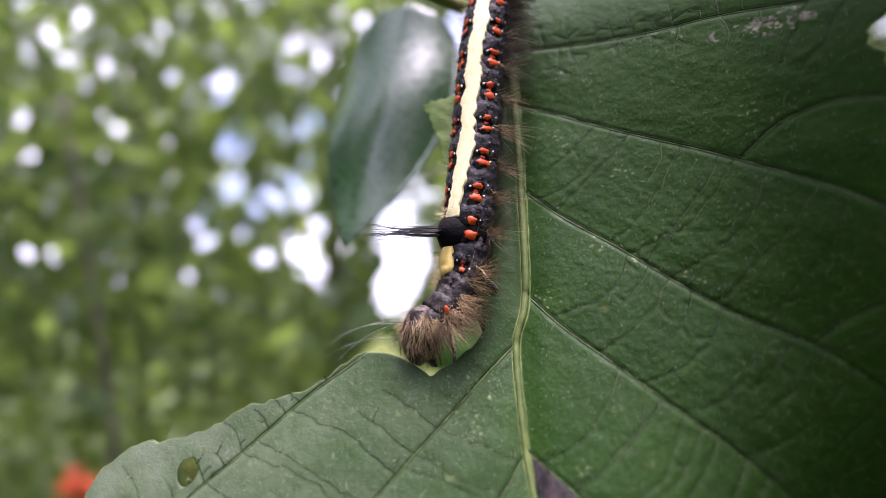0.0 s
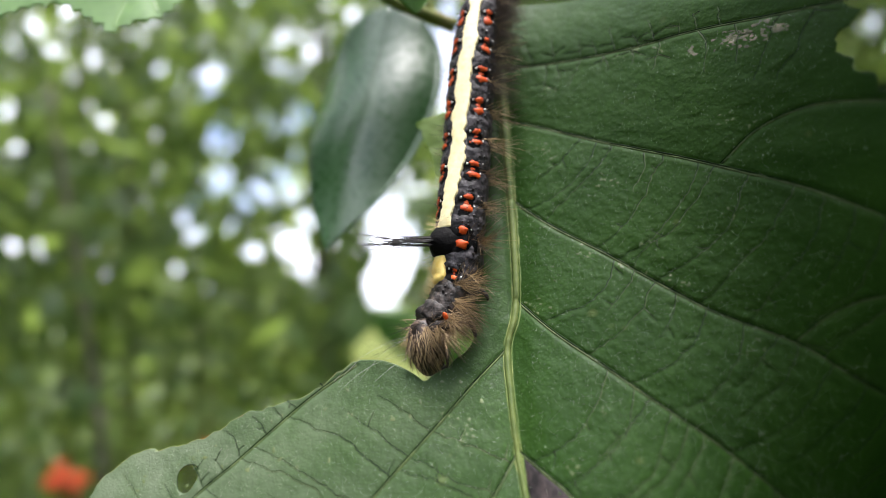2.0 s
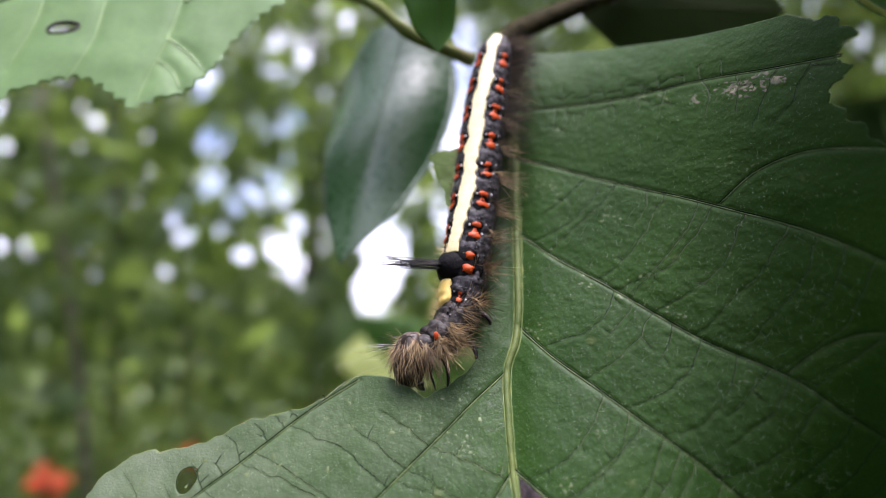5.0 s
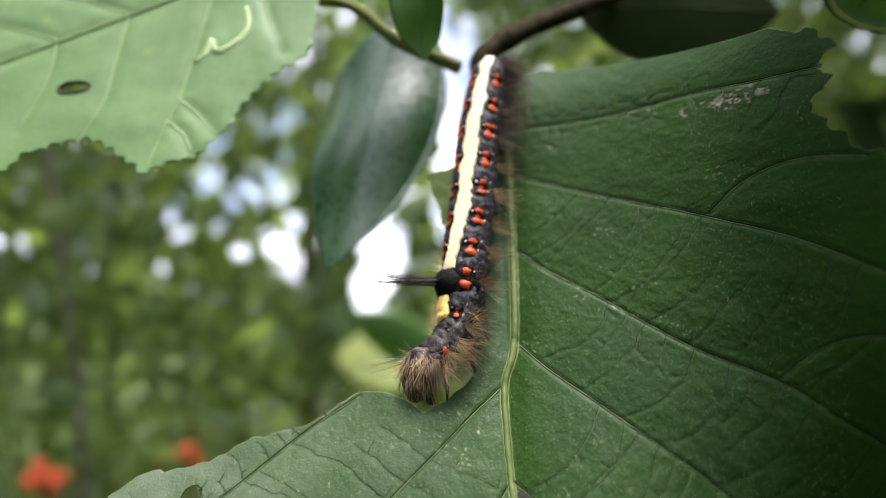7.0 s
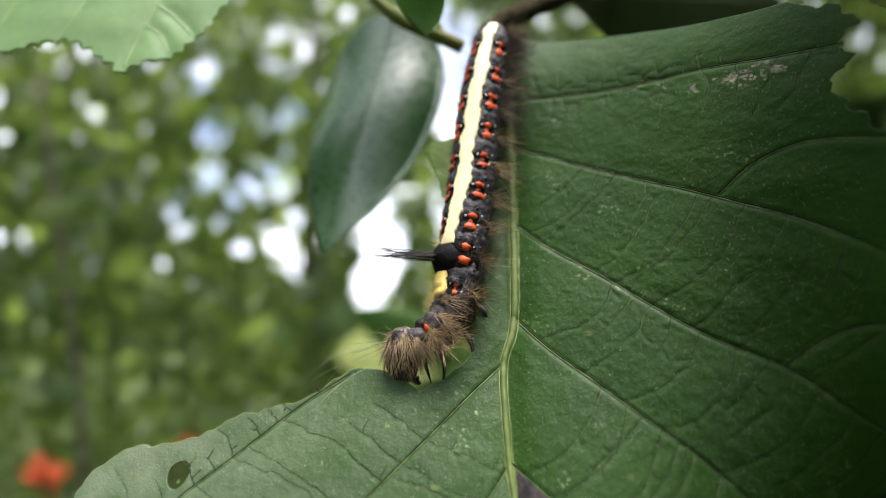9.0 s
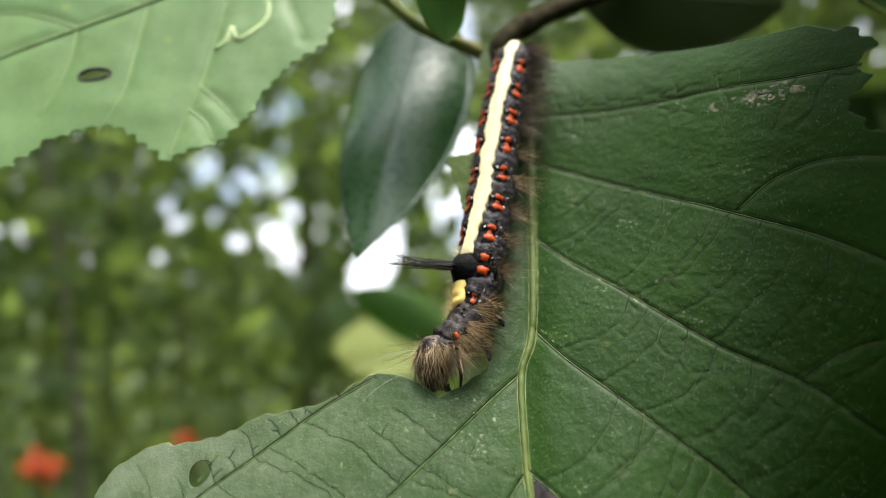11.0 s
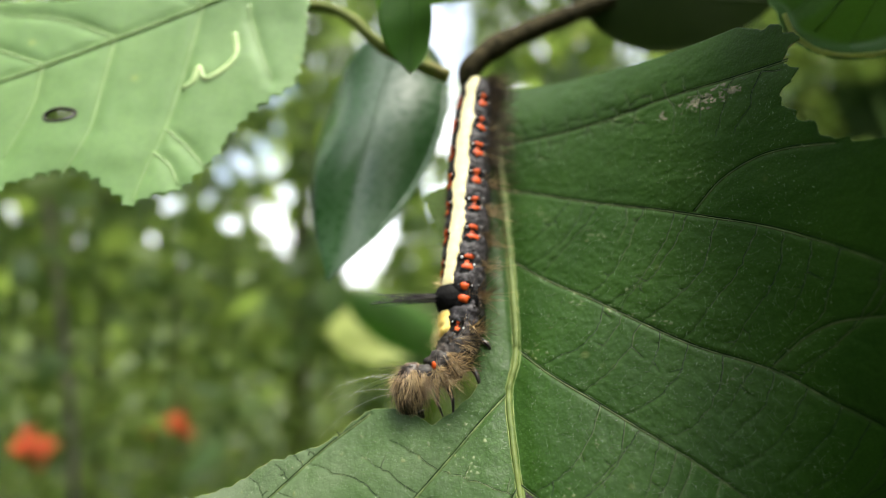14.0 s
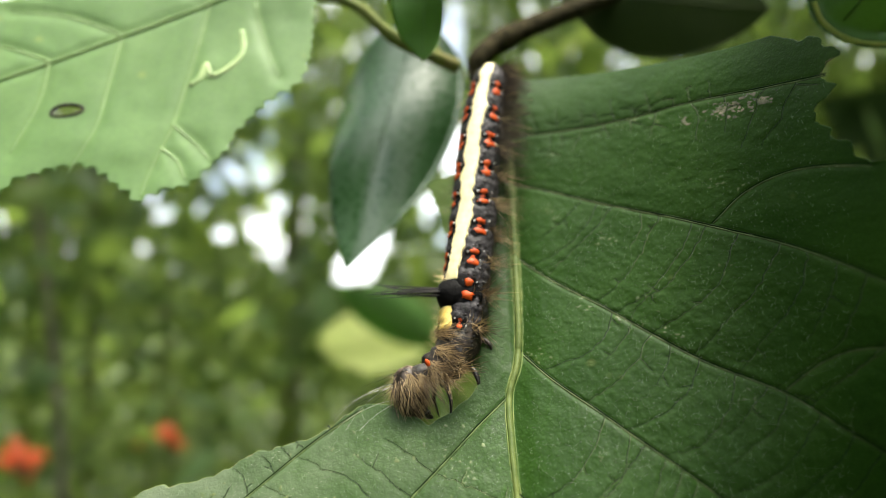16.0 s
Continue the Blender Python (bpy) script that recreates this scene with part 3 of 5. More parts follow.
    q = rng.uniform((6.5, -21), (33, 21), (7500, 2))
    q = np.vstack([q, rng.uniform((-32, -21), (6, -9), (3600, 2))])
    q = q[inside(outline, q[:, 0], q[:, 1])]
    pile = Pile()
    for x, y, z in on_leaf(q, 0.0):
        hair(pile, (x, y, z), (rng.normal(0.2, 0.5), -0.5, rng.normal(-0.1, 0.5)), rng.uniform(0.12, 0.36), 0.009, (0, 0, 0), rng, 3)
    part("leaf_hairs", pile.verts() - LEAF_AT, pile.f, MAT_DOWN, root, "fine short pale leaf hairs", kind="stuff")
    # dead patch in the fork of the veins, and a dry scab near the base
    patch = spline([(5.7, -16.9), (8.3, -18.8), (11.4, -21.6), (15, -25.4), (6.2, -24), (5.8, -20)], 0.4)
    v, f = blade(patch, [], lambda x, z: leaf_depth(x, z) - 0.03, 0.3, 0.02)
    part("dead_patch", v - LEAF_AT, f, MAT_ROT, root, "dark brown dead patch")
    for cx, cz, rx, rz, num in ((27.6, 20.1, 1.5, 1.0, 90), (24.3, 19.8, 0.3, 0.6, 10), (29.7, 19.6, 0.6, 0.5, 26)):
        pile = Pile()
        for _ in range(num):
            x, z = cx + rng.normal(0, rx * 0.55), cz + rng.normal(0, rz * 0.55)
            flecks(pile, x, z, rng.uniform(0.05, 0.2), rng)
        part("scab", pile.verts() - LEAF_AT, pile.f, MAT_SCAB, root, "dry grey-brown flaking scab")
    pile = Pile()
    for _ in range(26):
        x, z = rng.uniform(-1, 28), rng.uniform(-18, 22)
        for _ in range(rng.randint(3, 12)):
            flecks(pile, x + rng.normal(0, 0.55), z + rng.normal(0, 0.5), rng.uniform(0.04, 0.15), rng)
    for _ in range(60):
        x = rng.uniform(-30, 4)
        flecks(pile, x, np.interp(x, [-30, -10, 4], [-18.5, -11.5, -10]) - abs(rng.normal(0, 3)), rng.uniform(0.05, 0.2), rng)
    v = pile.verts()
    part("yellow_specks", v - LEAF_AT, pile.f, MAT_SPECK, root, "scattered yellow-green specks", kind="stuff")
    wob = np.random.RandomState(3)
    for line, r in ((shoulder, 0.06), (edge, 0.06), (bite, 0.05)):
        rad = r * (0.7 + 0.5 * wob.rand(len(line)))
        part("edge_rim", *[a if k else a - LEAF_AT for k, a in enumerate(tube(on_leaf(line, -0.12), rad, 7))], MAT_RIM, root, "yellow-green rim of the leaf edge")
    # what is left of the eaten half, thin and pale beside the caterpillar
    scrap = toothed([(0.6, 18.0), (-1.6, 17.5), (-3.0, 17.2), (-4.0, 16.5), (-3.3, 15.4), (-2.9, 14.0), (-2.1, 12.0), (-1.5, 9.6), (0.8, 8.8), (1.2, 13.0)], 1.1, 0.25, 29, 0.2)
    v, f = blade(scrap, [], lambda x, z: bend(x, z) - 0.1 * x + 0.2 * smooth_noise(x, z, 30, 2.0), 0.2, 0.12)
    part("leaf_scrap", v - LEAF_AT, f, MAT_SCRAP, root, "pale green scrap of the eaten half")
    stem = spline([(6.0, 88.0, 31.0), (6.6, 91.5, 32.2), (6.4, 98.0, 32.5)], 0.5)
    v, f = tube(stem, np.linspace(0.8, 1.0, len(stem)), 10)
    part("leaf_stalk", v - LEAF_AT, f, MAT_STALK, root)
    return root


# ---- the caterpillar ----
SPINE = [(4.6, 84.4, 31.2), (4.0, 83.4, 28.0), (2.9, 81.0, 21.0), (1.9, 77.8, 11.3), (1.1, 75.2, 4.0), (0.9, 73.8, 0.0), (0.4, 72.6, -2.8), (-0.8, 71.6, -4.8), (-2.4, 70.8, -6.2)]
SPINE_LINE = spline(SPINE, 0.05)
SPINE_AT = np.r_[0, np.cumsum(np.linalg.norm(np.diff(SPINE_LINE, axis=0), axis=1))]
LONG = SPINE_AT[-1]
BODY_AT = np.array([2.0, 78.0, 12.0])
HORN = float(SPINE_AT[np.argmin(np.abs(SPINE_LINE[:, 2] - 1.6))])
RING = 3.85  # length of one body ring


def spine(s):
    s = np.clip(s, 0, LONG)
    p = np.stack([np.interp(s, SPINE_AT, SPINE_LINE[:, k]) for k in range(3)], -1)
    e = 0.4
    t = np.stack([np.interp(np.clip(s + e, 0, LONG), SPINE_AT, SPINE_LINE[:, k]) - np.interp(np.clip(s - e, 0, LONG), SPINE_AT, SPINE_LINE[:, k]) for k in range(3)], -1)
    t = t / np.linalg.norm(t, axis=-1, keepdims=True)
    twist = np.radians(np.interp(s, [0, 10, 25, HORN - 3, HORN + 2, LONG], [12, 16, 24, 34, 50, 64]))
    up = np.stack([-np.sin(twist), -np.cos(twist), np.zeros_like(twist)], -1)
    up = up - (up * t).sum(-1, keepdims=True) * t
    up = up / np.linalg.norm(up, axis=-1, keepdims=True)
    return p, t, up, np.cross(up, t)


def girth(s, ringed=True):
    base = np.interp(s, [0, 0.8, 2.5, 8, 24, HORN - 2, HORN + 2.5, HORN + 4, LONG - 1.5, LONG], [1.0, 1.7, 2.25, 2.55, 2.65, 2.65, 2.4, 2.25, 2.25, 2.0])
    if not ringed:
        return base
    wave = ((s - HORN) / RING) % 1.0
    return base * (0.955 + 0.07 * np.abs(np.sin(np.pi * wave)) ** 0.6 - 0.012 * np.cos(6 * np.pi * wave))


def skin(s, a, lift=0.0):
    """A point of the body's skin: s along it from the tail, a round it from the back towards the right flank."""
    s, a = np.broadcast_arrays(np.asarray(s, float), np.asarray(a, float))
    p, t, up, side = spine(s)
    r = girth(s) + lift
    flat = 1 - 0.16 * np.maximum(-np.cos(a), 0)
    return p + (r * flat)[..., None] * (np.cos(a)[..., None] * up + np.sin(a)[..., None] * side)


def skin_patch(s0, s1, a0, a1, n, m, lift, wobble=0.0, seed=0, blob=False):
    """A raised patch on the skin, square or rounded, with a skirt that sinks into the body."""
    if blob:
        rr, tt = np.meshgrid(np.linspace(0, 1, n), np.linspace(0, 2 * np.pi, m, endpoint=False), indexing="ij")
        k = 1 + wobble * smooth_noise(np.cos(tt) * 2 + seed, np.sin(tt) * 2, seed, 1.6)
        s = (s0 + s1) / 2 + (s1 - s0) / 2 * rr * k * np.sin(tt)
        a = (a0 + a1) / 2 + (a1 - a0) / 2 * rr * k * np.cos(tt)
        up = lift * np.sqrt(np.maximum(1 - rr ** 2, 0)) - 0.03 * (rr > 0.99)
        return skin(s, a, up).reshape(-1, 3), grid_faces(n, m, loop=True)
    u, v = np.meshgrid(np.linspace(0, 1, n), np.linspace(0, 1, m), indexing="ij")
    s = s0 + (s1 - s0) * u
    w0 = wobble * smooth_noise(s, s * 0, seed, 2.2) + 0.4 * wobble * smooth_noise(s, s * 0, seed + 9, 0.6)
    w1 = wobble * smooth_noise(s, s * 0 + 3, seed + 1, 2.2) + 0.4 * wobble * smooth_noise(s, s * 0, seed + 5, 0.6)
    a = (a0 + w0) * (1 - v) + (a1 + w1) * v
    up = lift - (lift + 0.09) * ((v < 0.01) | (v > 0.99) | (u < 0.001) | (u > 0.999)) + 0.95 * (girth(s, False) - girth(s))
    return skin(s, a, up).reshape(-1, 3), grid_faces(n, m)


def hair(pile, root, way, long, thick, droop, rng, steps=5):
    """One bristle, tapered and a little bent."""
    way = np.asarray(way, float) / np.linalg.norm(way)
    off = np.cross(way, rng.normal(0, 1, 3))
    off = off / (np.linalg.norm(off) + 1e-9) * rng.uniform(0.0, 0.16) * long
    t = np.linspace(0, 1, steps)[:, None]
    p = np.asarray(root) + way * long * t + off * t ** 2 + np.array(droop) * long * t ** 2
    pile.add(*tube(p, np.linspace(thick, thick * 0.25, steps), 3, cap=False))


def caterpillar():
    root = thing("caterpillar", "hairy black caterpillar, cream back stripe, orange spots, on the leaf", "caterpillar", BODY_AT)
    rng = np.random.RandomState(11)
    put = lambda name, v, f, mat, parent=root, label="", kind="": part(name, np.asarray(v) - BODY_AT, f, mat, parent, label, kind)
    cuts = [HORN + RING * k for k in np.arange(-9.0, 4.0)]
    cuts = [0.0] + [c for c in cuts if 1.5 < c < LONG - 1.0] + [LONG]
    around = np.linspace(0, 2 * np.pi, 40, endpoint=False)
    for s0, s1 in zip(cuts[:-1], cuts[1:]):
        n = max(6, int((s1 - s0) / 0.25))
        s, a = np.meshgrid(np.linspace(s0, s1, n), around, indexing="ij")
        lift = 0.07 * smooth_noise(s * 1.3, a * 2.4, 7, 1.1) + 0.05 * smooth_noise(s, a * 3, 8, 0.5)
        lift = lift * (1 + 2.2 * np.clip((s - HORN - 1) / 2, 0, 1))
        v = skin(s, a, lift).reshape(-1, 3)
        f = grid_faces(n, 40, loop=True)
        if s0 == 0.0:
            f.append(tuple(range(40))[::-1])
        if s1 == LONG:
            f.append(tuple(range((n - 1) * 40, n * 40)))
        put("body_ring", v, f, MAT_SKIN if s0 < HORN + 3 else MAT_NECK)
    stripe_end = HORN - 1.2
    v, f = skin_patch(0.5, stripe_end, -0.34, 0.34, 300, 16, 0.22, 0.12, 21)
    put("back_stripe", v, f, MAT_CREAM, label="cream yellow back stripe")
    v, f = skin_patch(HORN + 1.2, HORN + 5.1, -0.95, 0.3, 14, 26, 0.6, 0.25, 23, blob=True)
    put("back_patch", v, f, MAT_YELLOW, label="yellow patch behind the hump")
    for k in range(-9, 2):
        c = HORN + RING * k
        if c < 1.0:
            continue
        for sgn in (-1, 1):
            if k != 0:
                h = 1.55 if k < 0 else 1.1
                v, f = skin_patch(c - h, c + h, sgn * 0.27, sgn * 1.06, 8, 18, 0.05, 0.12, 40 + k, blob=True)
                put("black_patch", v, f, MAT_BLACK)
            small = 0.75 if k > 0 else 1.0
            spots = ((-0.62, 0.74, 0.42, 0.2), (0.62, 0.76, 0.5, 0.25), (0.0, 0.72, 0.22, 0.11))
            if k == 0:
                spots = ((-0.85, 0.82, 0.5, 0.2), (0.55, 0.85, 0.6, 0.3))
            for ds, a, ws, wa in spots:
                ds, ws, wa = ds * small, ws * small * rng.uniform(0.85, 1.15), wa * small * rng.uniform(0.85, 1.15)
                v, f = skin_patch(c + ds - ws, c + ds + ws, sgn * (a - wa), sgn * (a + wa), 7, 18, 0.1 if k else 0.3, 0.55, 60 + k + int(10 * a), blob=True)
                put("orange_spot", v, f, MAT_ORANGE)
            for ds, a, w in ((-0.5, 0.47, 0.15), (0.3, 1.06, 0.12), (-0.9, 1.12, 0.09)):
                v, f = skin_patch(c + ds - w, c + ds + w, sgn * (a - w / 2.7), sgn * (a + w / 2.7), 5, 8, 0.11, 0.0, 1, blob=True)
                put("white_dot", v, f, MAT_DOT)
    # the hump with its pencil of black hairs
    p, t, up, side = spine(np.array(HORN))
    axis = up * 0.97 - side * 0.22
    axis = axis / np.linalg.norm(axis)
    hs, ha = np.meshgrid(np.linspace(0, 1, 16), np.linspace(0, 2 * np.pi, 30, endpoint=False), indexing="ij")
    u1 = np.cross(axis, t)
    u1 = u1 / np.linalg.norm(u1)
    u2 = np.cross(axis, u1)
    rad = 2.75 * (1 - 0.32 * hs) * np.sqrt(np.maximum(1 - (hs * 0.995) ** 2.2, 0)) + 0.25 * smooth_noise(hs * 4, np.cos(ha) * 2, 5, 1.2) * (1 - 0.6 * hs)
    far_ = -0.2 + 3.95 * hs
    hump = p + far_[..., None] * axis + rad[..., None] * (np.cos(ha)[..., None] * u1 + (np.sin(ha) * (1.1 if abs(float(u2 @ t)) > 0.7 else 1.0))[..., None] * u2)
    put("hump", hump.reshape(-1, 3), grid_faces(16, 30, loop=True), MAT_BLACK, label="velvet black hump")
    v, f = skin_patch(HORN - 1.8, HORN + 1.8, -1.2, 1.5, 8, 22, 0.14, 0.1, 47, blob=True)
    put("black_band", v, f, MAT_BLACK)
    pile = Pile()
    top = p + 3.5 * axis
    for _ in range(44):
        o = u1 * rng.normal(0, 0.26) + u2 * rng.normal(0, 0.26)
        hair(pile, top + o - 0.3 * axis, np.array([-0.93, -0.25, 0.02]) + rng.normal(0, 0.024, 3), rng.uniform(4.2, 8.0), 0.065, (0, 0, 0.0), rng)
    put("hair_pencil", pile.verts(), pile.f, MAT_INK, label="pencil of black hairs", kind="stuff")
    # glossy warts on the front rings
    pile = Pile()
    for num in range(230):
        ss, aa = (rng.uniform(HORN - 2.6, LONG - 0.3), rng.uniform(0.45, 1.8)) if num < 90 else (rng.uniform(1.0, HORN), rng.uniform(0.5, 1.6) * rng.choice((-1, 1)))
        w = rng.uniform(0.05, 0.17)
        pile.add(*skin_patch(ss - w, ss + w, aa - w / 2.4, aa + w / 2.4, 5, 8, w * 0.8, 0, 1, blob=True))
    put("wart_field", pile.verts(), pile.f, MAT_LEG, label="glossy black warts", kind="stuff")
    # side bristles, low on both flanks
    for mat, label, share in ((MAT_STRAND, "tan side bristles", 0.9), (MAT_BROWN, "brown side bristles", 0.35)):
        pile = Pile()
        for k in np.arange(-9, 3.2, 1.0):
            c = HORN + RING * k
            for sgn in (-1, 1):
                for a0, num in (((1.45, 12), (1.85, 22), (1.15, 3)) if sgn > 0 else ((1.85, 4),) if k < -0.5 else ((1.45, 6), (1.85, 8))):
                    for _ in range(int(num * share * (1.6 if k >= 0 else 1.0))):
                        s = np.clip(c + rng.normal(0.1, 0.35), 0.3, LONG - 0.2)
                        a = sgn * (a0 + rng.normal(0, 0.07))
                        base = skin(s, a)
                        p_, t_, up_, side_ = spine(np.array(s))
                        way = np.cos(a) * up_ * 0.6 + np.sin(a) * side_ + rng.normal(0, 0.17, 3) + t_ * rng.normal(0.15, 0.33) + up_ * 0.12
                        hair(pile, base, way, rng.uniform(1.6, 4.2) * (1 if sgn > 0 else 0.7), 0.026, (0, 0, -0.06), rng)
        put("side_bristles", pile.verts(), pile.f, mat, label=label, kind="stuff")
    pile = Pile()
    for _ in range(950):
        s, a = rng.uniform(0.05, 1.0) ** 1.8 * 14.0, rng.uniform(1.0, 2.4)
        p_, t_, up_, side_ = spine(np.array(s))
        hair(pile, skin(s, a), np.cos(a) * up_ * 0.4 + np.sin(a) * side_ + rng.normal(0, 0.3, 3), rng.uniform(1.2, 3.8), 0.028, (0, 0, -0.05), rng)
    for _ in range(900):
        s, a = rng.uniform(0.2, LONG - 2), rng.uniform(1.3, 2.3) * rng.choice((-1, 1, 1))
        p_, t_, up_, side_ = spine(np.array(s))
        hair(pile, skin(s, a), np.cos(a) * up_ * 0.4 + np.sin(a) * side_ + rng.normal(0, 0.4, 3), rng.uniform(0.5, 1.7), 0.014, (0, 0, -0.05), rng, 4)
    put("tail_bristles", pile.verts(), pile.f, MAT_TAIL, label="dense brown bristles at the tail", kind="stuff")
    pile = Pile()
    for _ in range(46):
        s, a = rng.uniform(1, LONG - 3), rng.choice((-1, 1)) * rng.uniform(0.45, 1.1)
        p_, t_, up_, side_ = spine(np.array(s))
        hair(pile, skin(s, a), np.cos(a) * up_ + np.sin(a) * side_ + rng.normal(0, 0.2, 3), rng.uniform(1.5, 4.5), 0.018, (0, 0, 0), rng)
    put("long_bristles", pile.verts(), pile.f, MAT_INK, label="sparse long dark bristles", kind="stuff")
    pile = Pile()
    for s0, a0, num in ((HORN - 1.9, -0.5, 28), (HORN + 2.6, -0.65, 110), (HORN + 4.6, -0.6, 130), (HORN + 6.0, -0.9, 80)):
        for _ in range(num):
            s, a = min(s0 + rng.normal(0, 0.5), LONG - 0.2), a0 + rng.normal(0, 0.25)
            p_, t_, up_, side_ = spine(np.array(s))
            hair(pile, skin(s, a), np.cos(a) * up_ + np.sin(a) * side_ + rng.normal(0, 0.4, 3), rng.uniform(0.5, 1.5), 0.016, (0, 0, 0), rng, 4)
    put("yellow_fuzz", pile.verts(), pile.f, MAT_STRAW, label="short straw yellow fuzz along the back", kind="stuff")
    # true legs that hold the bitten edge
    for b0, knee, foot in (((-1.5, 69.9, -6.9), (-0.75, 68.6, -8.7), (-0.8, 68.7, -10.7)), ((1.3, 71.0, -5.6), (2.0, 70.2, -7.0), (2.2, 70.3, -8.9)), ((2.2, 73.0, -2.6), (3.3, 72.2, -3.4), (3.6, 72.4, -4.6)), ((-2.6, 71.5, -7.0), (-2.6, 71.8, -8.8), (-2.0, 70.4, -10.4))):
        line = spline([b0, (np.array(b0) + knee) / 2 + (0.1, -0.1, 0.1), knee, (np.array(knee) * 0.45 + np.array(foot) * 0.55), foot], 0.2)
        v, f = tube(line, np.interp(np.linspace(0, 1, len(line)), [0, 0.35, 0.6, 0.85, 1], [0.32, 0.24, 0.17, 0.11, 0.03]), 9)
        put("leg", v, f, MAT_LEG, label="glossy black jointed leg")
    # stubby legs that clasp the midrib
    for k in (-8.4, -5, -4, -3, -2):
        for sgn in (-1, 1):
            s = HORN + RING * k
            b0 = skin(s, sgn * 2.5, -0.6)
            p_, t_, up_, side_ = spine(np.array(s))
            line = np.array([b0, b0 - up_ * 0.6, b0 - up_ * 1.15])
            v, f = tube(line, [0.75, 0.7, 0.85], 10)
            put("stub_leg", v, f, MAT_SKIN)
    # the head, which swings as it feeds
    head = new("head")
    head.parent = root
    head.empty_display_size = 0.002
    head.location = Vector((HEAD_AT - BODY_AT) * UNIT)
    return root, head


HEAD_AT = np.array([-1.6, 71.2, -5.4])


def head_of(head):
    rng = np.random.RandomState(12)
    th, ph = np.meshgrid(np.linspace(0.02, np.pi - 0.02, 26), np.linspace(0, 2 * np.pi, 40, endpoint=False), indexing="ij")
    x, y, z = np.sin(th) * np.cos(ph), np.sin(th) * np.sin(ph), np.cos(th)
    groove = 1 - 0.14 * np.exp(-((y + 0.55 * x) / 0.16) ** 2) * (x < 0.3)
    r = groove * (1 + 0.03 * smooth_noise(x * 3, z * 3 + y, 4, 1.2))
    c = np.array([-2.8, -1.1, -1.5])
    slant = np.array([-0.18, 0.0, 0.0])
    v = np.stack([x * 1.8 * r, y * 1.9 * r, z * 2.85 * r], -1).reshape(-1, 3)
    v = v + c + v[:, 2:] * slant * -1
    part("head_capsule", v, grid_faces(26, 40, loop=True), MAT_HEAD, head, "glossy mottled brown head")
    # the first ring behind the head, with its breathing hole
    m = np.array([-1.1, -1.2, -0.6])
    v = np.stack([x * 1.45, y * 1.45, z * 1.35], -1).reshape(-1, 3) * (1 + 0.05 * smooth_noise(x * 4, z * 4, 6, 1.0)).reshape(-1, 1) + m
    part("front_ring", v, grid_faces(26, 40, loop=True), MAT_NECK, head, "dark bristly front ring")
    w = np.stack([x * 0.24, y * 0.2, z * 0.42], -1).reshape(-1, 3) + m + (1.35, -1.35, 0.95)
    part("orange_spot", w, grid_faces(26, 40, loop=True), MAT_ORANGE, head)
    a = np.linspace(0, 2 * np.pi, 17)
    part("breathing_hole", *tube(np.c_[m[0] + 0.1 + 0.1 * np.cos(a), np.full(17, m[1] - 1.46), m[2] + 0.1 + 0.24 * np.sin(a)], 0.04, 6), MAT_TAN, head, "pale rimmed oval breathing hole")
    for k in (0, 1):
        q = c + (0.55 - 0.25 * k, -0.7 + 0.9 * k, -2.4)
        line = spline([q, q + (0.1, 0.05, -0.45), q + (0.35, 0.1, -0.7)], 0.15)
        part("jaw", *tube(line, np.linspace(0.5, 0.14, len(line)), 8), MAT_LEG, head)
    # bristles comb down over the head and fan out from the front ring
    for mat, label, num, thick in ((MAT_STRAND, "tan head bristles", 210, 0.027), (MAT_BROWN, "brown head bristles", 110, 0.028)):
        pile = Pile()
        for _ in range(num):
            d = np.array([rng.normal(-0.1, 0.6), -abs(rng.normal(0.6, 0.35)), rng.uniform(-0.45, 0.75)])
            d = d / np.linalg.norm(d)
            down = np.array([0.0, 0.0, -1.0]) + d[2] * d
            way = 1.25 * down + 0.24 * d + np.array([0.2 * d[0], 0, 0]) + rng.normal(0, 0.1, 3)
            hair(pile, c + d * (1.72, 1.82, 2.7) * 0.97, way, rng.uniform(0.9, 2.2), thick, (-0.12 * d[0], 0.16, -0.15), rng, 6)
        # each wart bears a fan of bristles
        for wart, turn, many in ((c + (0.9, -1.6, 1.5), -0.25, 0.3), (m + (0.1, -1.4, 0.1), 0.0, 0.45), (m + (1.5, -1.1, 0.5), 0.35, 0.55), (m + (2.9, -0.4, 1.4), 0.75, 0.45), (m + (3.6, 0.6, 3.0), 1.2, 0.25)):
            for _ in range(int(num * many)):
                ang = turn + rng.normal(0, 0.5)
                way = np.array([np.sin(ang), -0.35 + rng.normal(0, 0.22), -np.cos(ang)])
                hair(pile, wart + rng.normal(0, 0.22, 3), way, rng.uniform(1.5, 3.7), thick, (0, 0.12, -0.1), rng, 6)
        part("head_bristles", pile.verts(), pile.f, mat, head, label, kind="stuff")
    # golden fuzz on the far side of the head
    pile = Pile()
    for _ in range(420):
        d = np.array([-abs(rng.normal(0.6, 0.4)), rng.normal(0.75, 0.3), rng.uniform(-0.7, 0.9)])
        d = d / np.linalg.norm(d)
        hair(pile, c + d * (1.7, 1.8, 2.7) * 0.97, d + (-0.1, 0.2, -0.5) + rng.normal(0, 0.2, 3), rng.uniform(0.6, 1.7), 0.014, (0, 0, -0.15), rng, 5)
    part("golden_fuzz", pile.verts(), pile.f, MAT_STRAW, head, "golden fuzz round the head", kind="stuff")
    pile = Pile()
    for _ in range(5):
        way = np.array([-1.0, -0.15, rng.uniform(0.0, 0.6)])
